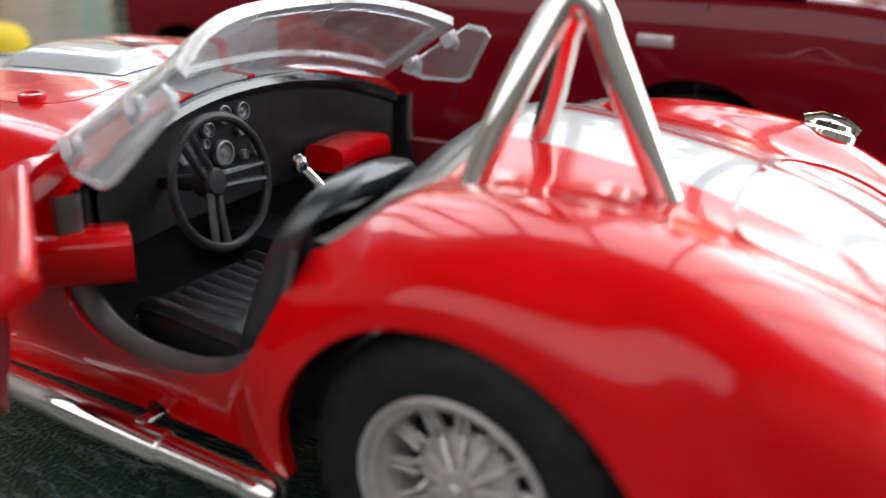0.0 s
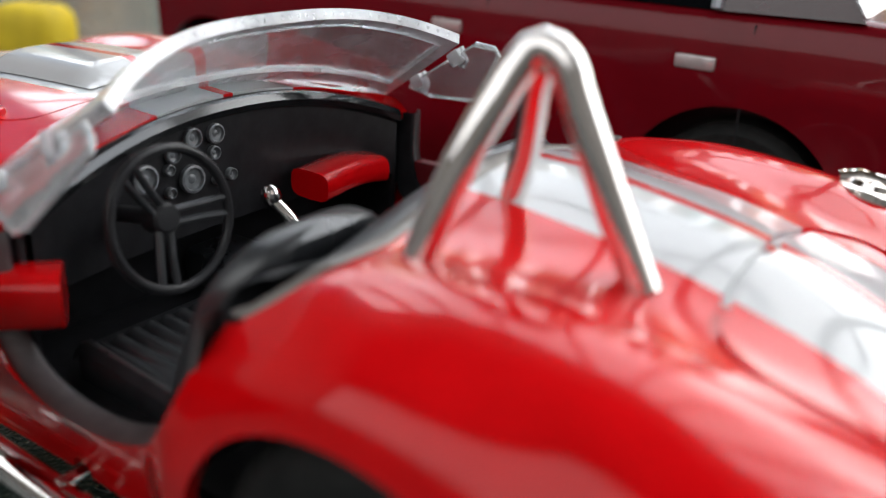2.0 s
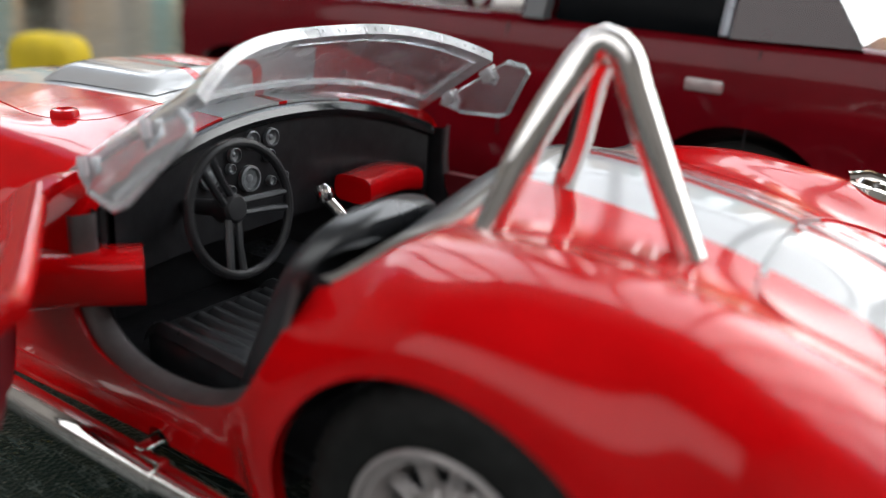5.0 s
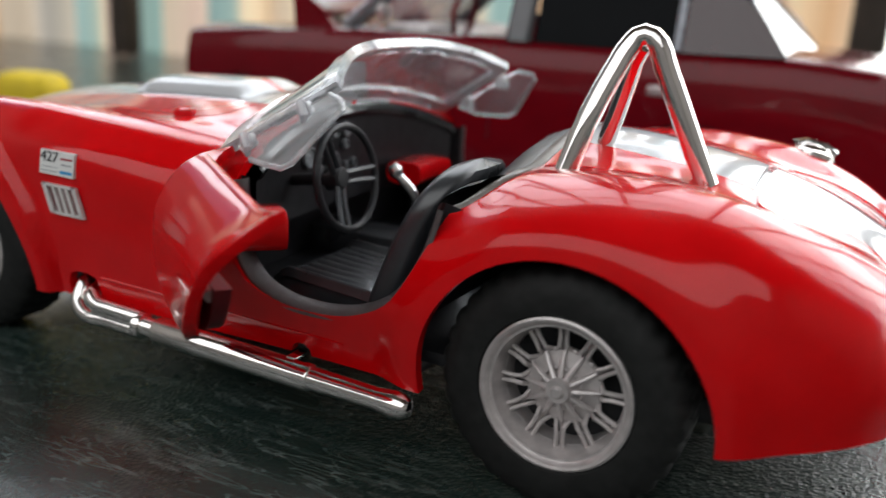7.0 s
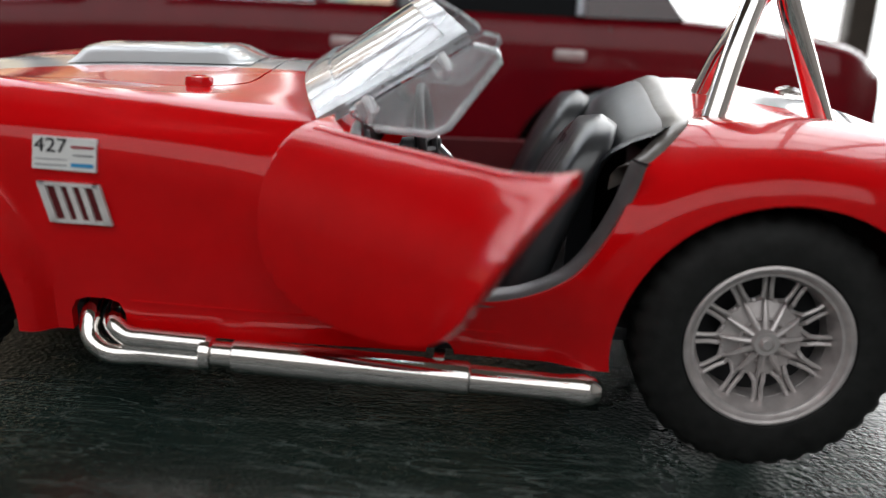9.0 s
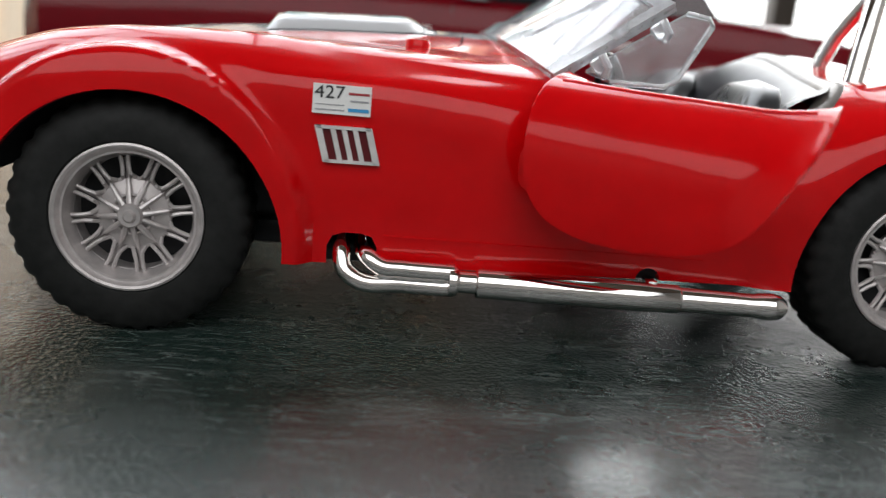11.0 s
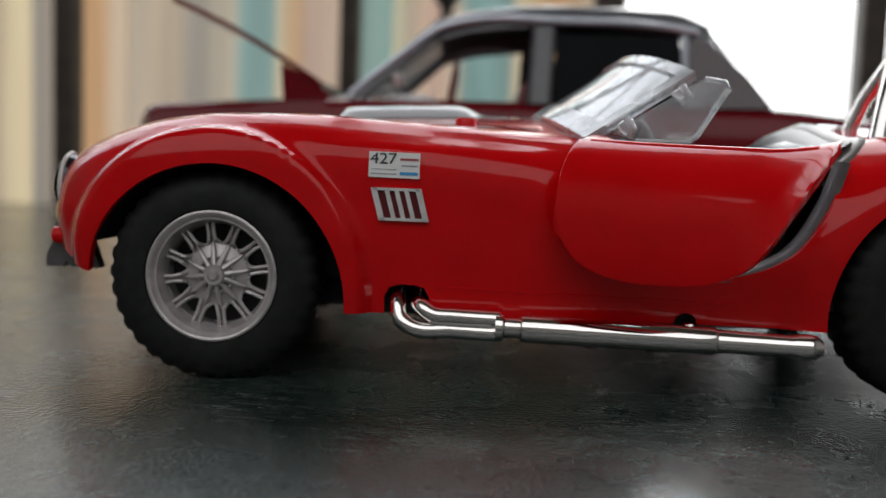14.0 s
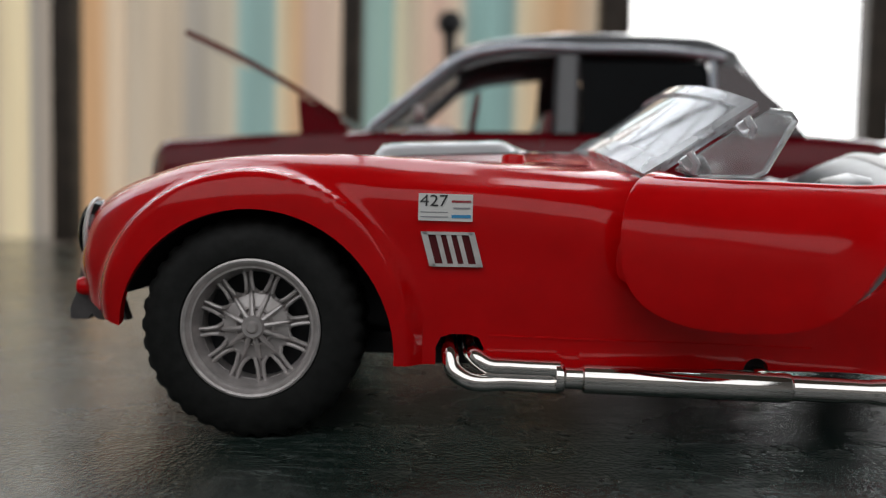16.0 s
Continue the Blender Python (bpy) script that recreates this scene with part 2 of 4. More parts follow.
def hermite(xs, ys, x):
    """A smooth curve through the given values, with no overshoot."""
    xs, ys = np.array(xs, float), np.array(ys, float)
    d = np.diff(ys) / np.diff(xs)
    m = np.zeros(len(xs))
    for i in range(1, len(xs) - 1):
        m[i] = 0 if d[i - 1] * d[i] <= 0 else 2 * d[i - 1] * d[i] / (d[i - 1] + d[i])
    m[0], m[-1] = d[0], d[-1]
    i = int(min(max(np.searchsorted(xs, x) - 1, 0), len(xs) - 2))
    h = xs[i + 1] - xs[i]
    u = min(1.0, max(0.0, (x - xs[i]) / h))
    return float((2 * u**3 - 3 * u**2 + 1) * ys[i] + (u**3 - 2 * u**2 + u) * h * m[i] + (3 * u**2 - 2 * u**3) * ys[i + 1] + (u**3 - u**2) * h * m[i + 1])


def quad_sheet(bm, rows):
    """A sheet over a grid of points."""
    vs = [[bm.verts.new(p) for p in row] for row in rows]
    for a, b in zip(vs, vs[1:]):
        for k in range(len(a) - 1):
            bm.faces.new((a[k], a[k + 1], b[k + 1], b[k]))
    return bm


def bm_of(me):
    bm = bmesh.new()
    bm.from_mesh(me)
    return bm


# ---- the table and the room ----
def table_material():
    m, n, l, b = shader("pebbled_black_table_top")
    base = ramp(n, l, noise_tex(n, l, 14, 6).outputs[0], [(0.3, (0.008, 0.017, 0.014)), (0.7, (0.016, 0.032, 0.027))])
    # faint pale scratches in two directions
    marks = None
    for turn, scale in ((0.45, 34), (-0.6, 46), (1.3, 40)):
        tc = n.new("ShaderNodeTexCoord")
        mp = n.new("ShaderNodeMapping")
        mp.inputs["Rotation"].default_value = (0, 0, turn)
        mp.inputs["Scale"].default_value = (1.0, 26.0, 1.0)
        l.new(tc.outputs["Object"], mp.inputs[0])
        s = n.new("ShaderNodeTexNoise")
        s.inputs["Scale"].default_value, s.inputs["Detail"].default_value, s.inputs["Roughness"].default_value = scale, 4, 0.6
        l.new(mp.outputs[0], s.inputs["Vector"])
        r = ramp(n, l, s.outputs[0], [(0.68, (0, 0, 0)), (0.74, (1, 1, 1))])
        if marks is None:
            marks = r.outputs[0]
        else:
            mx = n.new("ShaderNodeMath"); mx.operation = "MAXIMUM"
            l.new(marks, mx.inputs[0]); l.new(r.outputs[0], mx.inputs[1])
            marks = mx.outputs[0]
    # hairline scratches, gathered in worn patches
    worn = ramp(n, l, noise_tex(n, l, 32, 3).outputs[0], [(0.42, (0.12,) * 3), (0.58, (1,) * 3)])
    for turn, scale in ((0.95, 90), (-0.25, 110), (-1.1, 80), (0.3, 130)):
        tc = n.new("ShaderNodeTexCoord")
        mp = n.new("ShaderNodeMapping")
        mp.inputs["Rotation"].default_value = (0, 0, turn)
        mp.inputs["Location"].default_value = (turn, scale, 0)
        mp.inputs["Scale"].default_value = (1.0, 7.0, 1.0)
        l.new(tc.outputs["Object"], mp.inputs[0])
        s = n.new("ShaderNodeTexNoise")
        s.inputs["Scale"].default_value, s.inputs["Detail"].default_value = scale, 1.5
        l.new(mp.outputs[0], s.inputs["Vector"])
        r = ramp(n, l, s.outputs[0], [(0.590, (0, 0, 0)), (0.606, (1, 1, 1)), (0.622, (0, 0, 0))])
        mu = n.new("ShaderNodeMath"); mu.operation = "MULTIPLY"
        l.new(worn.outputs[0], mu.inputs[0]); l.new(r.outputs[0], mu.inputs[1])
        mx = n.new("ShaderNodeMath"); mx.operation = "MAXIMUM"
        l.new(marks, mx.inputs[0]); l.new(mu.outputs[0], mx.inputs[1])
        marks = mx.outputs[0]
    mix = n.new("ShaderNodeMix"); mix.data_type = "RGBA"
    fac = n.new("ShaderNodeMath"); fac.operation = "MULTIPLY"; fac.inputs[1].default_value = 0.85
    l.new(marks, fac.inputs[0])
    l.new(fac.outputs[0], mix.inputs["Factor"])
    l.new(base.outputs[0], mix.inputs[6])
    mix.inputs[7].default_value = (0.14, 0.17, 0.16, 1)
    l.new(mix.outputs[2], b.inputs["Base Color"])
    gloss = ramp(n, l, noise_tex(n, l, 40, 8, 0.7).outputs[0], [(0.33, (0.17,) * 3), (0.68, (0.36,) * 3)])
    l.new(gloss.outputs[0], b.inputs["Roughness"])
    b.inputs["IOR"].default_value = 1.47
    t = noise_tex(n, l, 2400, 4, 0.6)
    v = n.new("ShaderNodeTexVoronoi")
    v.inputs["Scale"].default_value = 2100
    tc = n.new("ShaderNodeTexCoord")
    l.new(tc.outputs["Object"], v.inputs["Vector"])
    add = n.new("ShaderNodeMath"); add.operation = "ADD"
    l.new(v.outputs["Distance"], add.inputs[0]); l.new(t.outputs[0], add.inputs[1])
    bumped(n, l, b, add.outputs[0], 0.65, 0.0002)
    b.inputs["Coat Weight"].default_value, b.inputs["Coat Roughness"].default_value = 0.50, 0.20
    return m


TABLE = table_material()
bm = bmesh.new()
box(bm, (0, 1.0, -0.418), (54, 16.4, 0.8), 0.15)
floor_top = part("table_top", bm, TABLE, None)
tagged(floor_top, "black pebbled table top with fine scratches", "table", kind="structure")

# plain room that closes the place
ROOM = plain("plaster_wall", (0.34, 0.32, 0.30), 0.8, grain=12, vary=0.08)
CEILING = plain("dark_wood_ceiling", (0.10, 0.075, 0.055), 0.6, grain=14, vary=0.2)
FLOOR = plain("brown_floor", (0.20, 0.15, 0.11), 0.5, grain=9, vary=0.3)
for name, c, s, mt in (("wall_south", (0, -37, 6), (66, 2, 60), ROOM), ("wall_east", (33, -12.5, 6), (2, 47, 60), ROOM), ("wall_west", (-33, -12.5, 6), (2, 47, 60), ROOM), ("wall_north", (0, 11, 31), (64, 1.5, 10), ROOM), ("ceiling", (0, -12.5, 37), (68, 51, 2), CEILING), ("floor", (0, -12.5, -25), (68, 51, 2), FLOOR)):
    bm = bmesh.new()
    box(bm, c, s)
    tagged(part(name, bm, mt, None), "plain painted " + name.split("_")[0] + " of the room", name.split("_")[0], kind="structure")
bm = bmesh.new()
box(bm, (0, 11, -12), (64, 1.5, 24))
tagged(part("wall_north_low", bm, ROOM, None), "plain painted wall under the window", "wall", kind="structure")
# unseen dark bars added round the lamp behind the camera, to edge its reflection
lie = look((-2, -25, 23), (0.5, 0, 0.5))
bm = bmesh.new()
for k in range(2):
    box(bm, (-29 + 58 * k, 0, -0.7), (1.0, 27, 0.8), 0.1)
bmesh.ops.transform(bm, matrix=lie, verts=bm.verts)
bars = part("room_lamp_frame", bm, BLACK, None)
tagged(bars, "unseen dark frame added round the room lamp", "window", kind="structure")
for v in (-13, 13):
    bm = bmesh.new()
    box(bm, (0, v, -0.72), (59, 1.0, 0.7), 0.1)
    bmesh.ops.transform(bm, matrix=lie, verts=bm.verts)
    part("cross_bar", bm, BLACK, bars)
for lx in (-25, 25):
    for ly in (-6, 8):
        bm = bmesh.new()
        tube(bm, [(lx, ly, -0.8), (lx, ly, -24)], 0.7, 12)
        part("table_leg", bm, BLACK, floor_top)


# ---- the red roadster ----
WX = (0.0, 2.29)
HUB_Z = 0.315


def station(x):
    """The body's cross-section at x, as one side's control points (y, z) from sill to centre."""
    ys = hermite([-0.66, -0.62, -0.52, -0.35, 0, 0.45, 1.0, 1.5, 1.9, 2.3, 2.7, 2.95, 3.08, 3.16], [0.34, 0.50, 0.66, 0.745, 0.785, 0.803, 0.79, 0.775, 0.78, 0.80, 0.785, 0.70, 0.57, 0.36], x)
    zc = hermite([-0.66, -0.62, -0.52, -0.38, -0.2, 0, 0.25, 0.5, 0.75, 1, 1.2, 1.5, 1.8, 1.95, 2.12, 2.35, 2.6, 2.83, 3.0, 3.1, 3.16], [0.50, 0.60, 0.70, 0.757, 0.805, 0.826, 0.83, 0.815, 0.795, 0.768, 0.752, 0.738, 0.735, 0.757, 0.822, 0.853, 0.834, 0.762, 0.67, 0.59, 0.50], x)
    yc = hermite([-0.66, -0.5, 0, 0.5, 1.0, 1.5, 1.9, 2.3, 2.8, 3.16], [0.22, 0.50, 0.650, 0.680, 0.69, 0.675, 0.655, 0.58, 0.52, 0.22], x)
    z0 = hermite([-0.66, -0.5, -0.2, 0.2, 0.6, 1.0, 1.2, 1.9, 2.15, 2.5, 2.7, 2.95, 3.1, 3.16], [0.46, 0.70, 0.80, 0.855, 0.875, 0.885, 0.88, 0.885, 0.90, 0.862, 0.815, 0.705, 0.58, 0.47], x)
    zv = hermite([-0.66, -0.5, -0.2, 0.1, 0.5, 0.8, 1.2, 1.9, 2.15, 2.4, 2.65, 2.9, 3.16], [0.47, 0.68, 0.765, 0.80, 0.828, 0.83, 0.82, 0.812, 0.834, 0.826, 0.782, 0.705, 0.48], x)
    zb = hermite([-0.66, -0.42, 0, 0.43, 1.9, 2.3, 2.7, 3.16], [0.42, 0.315, 0.25, 0.222, 0.222, 0.25, 0.27, 0.36], x)
    yv = yc * 0.68
    zm = 0.55 * zc + 0.45 * zb - 0.02
    drop = hermite([-0.66, 0.1, 0.5, 0.95, 1.2, 1.9, 2.2, 3.16], [0.10, 0.085, 0.07, 0.07, 0.105, 0.11, 0.11, 0.11], x)
    return [(ys - 0.035, zb), (ys, zm), (ys - 0.2 * drop, zc - drop), (yc, zc), (yv, zv), (0, z0)]


def body_shell():
    xs = np.r_[np.linspace(-0.66, -0.45, 14), np.linspace(-0.435, 2.9, 210), np.linspace(2.92, 3.16, 14)]
    rows = []
    for x in xs:
        half = station(x)
        pts = [(-y, z) for y, z in half] + [(y, z) for y, z in half[-2::-1]]
        row = []
        for y, z in catmull(pts, 145):
            # crisp flare over the front wheel, softer one over the rear
            r = math.hypot(x - WX[0], z - 0.28)
            f = smooth(0.512, 0.465, r) * smooth(0.60, 0.69, abs(y))
            out = Vector((abs(y) - 0.45, z - 0.40)).normalized() if f > 0 else Vector((0, 0))
            y += math.copysign(0.050 * f * max(0.0, out.x), y)
            z += 0.036 * f * max(0.0, out.y)
            r = math.hypot(x - WX[1], z - 0.30)
            y += math.copysign(0.038 * smooth(0.56, 0.42, r) * smooth(0.45, 0.7, abs(y)), y)
            dent = smooth(0.735, 0.765, z) * smooth(0.66, 0.73, abs(y)) * smooth(0.28, 0.42, x) * smooth(1.25, 1.0, x)
            y -= math.copysign(0.012 * dent, y)
            row.append((x, y, z))
        rows.append(row)
    bm = bmesh.new()
    quad_sheet(bm, rows)
    bmesh.ops.recalc_face_normals(bm, faces=bm.faces)
    up = sum(f.normal.z for f in bm.faces)
    if up < 0:
        bmesh.ops.reverse_faces(bm, faces=bm.faces)
    return thicken(solid(bm), 0.03)


def solid_prism(outline, axis, a, b):
    bm = bmesh.new()
    prism(bm, outline, axis, a, b)
    return solid(bm)


def cylinder_y(x, z, r, a, b, seg=72):
    return solid_prism([(x + r * math.cos(2 * math.pi * k / seg), z + r * math.sin(2 * math.pi * k / seg)) for k in range(seg)], "y", a, b)


def grown(outline, d):
    """An outline drawn in (d < 0) or out by about d."""
    p = np.array(outline, float)
    c = p.mean(0)
    v = p - c
    n = np.linalg.norm(v, axis=1)[:, None]
    return [tuple(q) for q in c + v * (n + d) / n]


car = thing("toy_roadster", (1.15, 0, -0.018), "glossy red toy roadster with white stripes and an open door", "toy car")

DOOR = ring_curve([(1.235, 0.80), (1.235, 0.62), (1.255, 0.50), (1.31, 0.425), (1.40, 0.385), (1.52, 0.372), (1.66, 0.388), (1.79, 0.452), (1.875, 0.57), (1.925, 0.70), (1.948, 0.82), (1.8, 0.97), (1.4, 0.97)], 6)
COCKPIT = ring_curve([(1.165, 0), (1.185, 0.35), (1.235, 0.60), (1.33, 0.685), (1.60, 0.70), (1.85, 0.70), (1.960, 0.685), (2.050, 0.60), (2.075, 0.30), (2.08, 0), (2.075, -0.30), (2.050, -0.60), (1.960, -0.685), (1.85, -0.70), (1.60, -0.70), (1.33, -0.685), (1.235, -0.60), (1.185, -0.35)], 6)
TRUNK = ring_curve([(2.62, 0), (2.62, 0.22), (2.64, 0.32), (2.70, 0.36), (2.90, 0.34), (3.00, 0.28), (3.03, 0.12), (3.03, -0.12), (3.00, -0.28), (2.90, -0.34), (2.70, -0.36), (2.64, -0.32), (2.62, -0.22)], 5)
HOOD = ring_curve([(0.93, 0), (0.925, 0.30), (0.90, 0.42), (0.80, 0.475), (0.40, 0.45), (-0.05, 0.40), (-0.35, 0.32), (-0.42, 0.1), (-0.42, -0.1), (-0.35, -0.32), (-0.05, -0.40), (0.40, -0.45), (0.80, -0.475), (0.90, -0.42), (0.925, -0.30)], 5)

LEAF = [(x + 0.045 * smooth(1.5, 1.72, x) * (1 - smooth(0.60, 0.82, z)) + 0.030 * smooth(1.6, 1.9, x) * smooth(0.58, 0.76, z), z) for x, z in DOOR]

shell = body_shell()
door_left = cut(shell.copy(), solid_prism(grown(LEAF, -0.006), "y", -1.1, -0.5), "INTERSECT")
door_right = cut(shell.copy(), solid_prism(grown(DOOR, -0.006), "y", 0.5, 1.1), "INTERSECT")
trunk_lid = cut(shell.copy(), solid_prism(grown(TRUNK, -0.024), "z", 0.55, 1.1), "INTERSECT")
hood_lid = cut(shell.copy(), solid_prism(grown(HOOD, -0.008), "z", 0.6, 1.1), "INTERSECT")
lid_seat = cut(shell.copy(), solid_prism(grown(TRUNK, 0.02), "z", 0.55, 1.1), "INTERSECT")
lid_seat.transform(Matrix.Translation((0, 0, -0.016)))
SURF = BVHTree.FromBMesh(bm_of(shell))
body = shell
for c in (cylinder_y(0.01, 0.252, 0.416, -1.2, 1.2), cylinder_y(2.30, 0.284, 0.397, -1.2, 1.2),
          solid_prism(DOOR, "y", -1.1, -0.5), solid_prism(DOOR, "y", 0.5, 1.1), solid_prism(COCKPIT, "z", 0.3, 1.3),
          solid_prism(TRUNK, "z", 0.5, 1.1), solid_prism(HOOD, "z", 0.58, 1.1),
          solid_prism([(0.545, 0.1), (0.545, 0.275), (0.56, 0.305), (0.59, 0.315), (0.64, 0.315), (0.67, 0.305), (0.685, 0.275), (0.685, 0.1)], "y", -1.1, 1.1),
          cylinder_y(1.485, 0.222, 0.036, -1.2, 1.2, 24)):
    body = cut(body, c)
NARROW = [(x, y * 0.88) for x, y in COCKPIT]
door_left, door_right = cut(door_left, solid_prism(NARROW, "z", 0.3, 1.3)), cut(door_right, solid_prism(COCKPIT, "z", 0.3, 1.3))


def top_z(x, y):
    hit = SURF.ray_cast(Vector((x, y, 2)), Vector((0, 0, -1)))
    return hit[0].z if hit[0] else 0.8


def side_y(x, z):
    hit = SURF.ray_cast(Vector((x, -2, z)), Vector((0, 1, 0)))
    return hit[0].y if hit[0] else -0.8


part_mesh("body", body, RED, car, sharp=40)
part_mesh("trunk_lid", trunk_lid, RED, car, sharp=40)
part_mesh("trunk_seat", lid_seat, RED, car, sharp=40)
part_mesh("hood", hood_lid, RED, car, sharp=40)
shut_door = part_mesh("door", door_right, DOOR_RED, car, sharp=40)
swing = Matrix.Translation((0.985, -0.542, 0)) @ Matrix.Rotation(radians(-36), 4, "Z") @ Matrix.Translation((-0.985, 0.535, 0))
def softened(ob):
    md = ob.modifiers.new("edge", "BEVEL")
    md.width, md.segments, md.limit_method, md.angle_limit = 0.010, 2, "ANGLE", radians(50)
door_left = modified(door_left, softened)
door_left.transform(swing)
open_door = part_mesh("door", door_left, DOOR_RED, car, "glossy red door standing open", sharp=40)


def goose_arm(s, parent, move):
    """The red hinge arm that reaches into the cockpit from a door's front edge."""
    bm = bmesh.new()
    tip, z = (0.20, 0.595) if s > 0 else (0.41, 0.565)
    start = 0.52 if s > 0 else 0.74
    ox = -0.05 if s > 0 else 0.0
    run = [(1.29, start * s, z - 0.02), (1.295, (start - 0.08) * s, z - 0.005), (1.305, (start + tip - 0.1) / 2 * s, z), (1.315, (tip + 0.05) * s, z), (1.32, tip * s, z)]
    rows = []
    for x, y, z in catmull(run, 12):
        ring = [(x + ox + 0.075 * math.copysign(abs(math.cos(a)) ** 0.5, math.cos(a)), y, z + (0.044 if s > 0 else 0.064) * math.copysign(abs(math.sin(a)) ** 0.6, math.sin(a))) for a in [2 * math.pi * k / 16 for k in range(17)]]
        rows.append(ring)
    quad_sheet(bm, rows)
    bmesh.ops.remove_doubles(bm, verts=bm.verts, dist=1e-5)
    bmesh.ops.holes_fill(bm, edges=bm.edges)
    bmesh.ops.recalc_face_normals(bm, faces=bm.faces)
    bmesh.ops.transform(bm, matrix=move, verts=bm.verts)
    part("hinge_arm", bm, DOOR_RED, parent, sharp=50)
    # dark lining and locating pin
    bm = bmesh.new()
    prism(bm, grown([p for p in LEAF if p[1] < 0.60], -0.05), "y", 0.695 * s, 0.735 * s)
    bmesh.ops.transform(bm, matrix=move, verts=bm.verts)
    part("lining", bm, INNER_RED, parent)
    bm = bmesh.new()
    tube(bm, [(1.79, 0.735 * s, 0.56), (1.82, 0.735 * s, 0.555), (1.845, 0.735 * s, 0.552)], 0.018, 10)
    bmesh.ops.transform(bm, matrix=move, verts=bm.verts)
    part("pin", bm, ALLOY, parent)


# rolled top edge of the open door
bm = bmesh.new()
tube(bm, [(x, -0.620, top_z(x, -0.620) - 0.016) for x in [1.27 + 0.060 * k for k in range(12)]], 0.019, 12)
bmesh.ops.transform(bm, matrix=swing, verts=bm.verts)
part("top_rail", bm, DOOR_RED, open_door)

goose_arm(-1, open_door, swing)
goose_arm(1, shut_door, Matrix())

# black base plate and inner blocks
bm = bmesh.new()
box(bm, (1.14, 0, 0.235), (1.40, 1.36, 0.06), 0.015)
box(bm, (1.27, 0, 0.235), (3.3, 0.95, 0.08), 0.02)
part("base_plate", bm, BLACK, car, "black plastic base plate")
for hx, hl in ((0.1, 1.0), (2.52, 0.9)):
    bm = bmesh.new()
    box(bm, (hx, 0, 0.45), (hl, 0.86, 0.42), 0.04)
    part("inner_block", bm, BLACK, car)
# black sheets added inside the arches to keep light off the tyres
for wx, wz in ((0.01, 0.252), (2.30, 0.284)):
    for s in (1, -1):
        bm = bmesh.new()
        arc = [math.pi * k / 24 for k in range(3, 22)]
        quad_sheet(bm, [[(wx + 0.42 * math.cos(a), y * s, max(0.24, wz + 0.42 * math.sin(a))) for y in (0.50, 0.765)] for a in arc])
        bmesh.ops.recalc_face_normals(bm, faces=bm.faces)
        part_mesh("arch_light_block", thicken(solid(bm), 0.008, 0), BLACK, car)


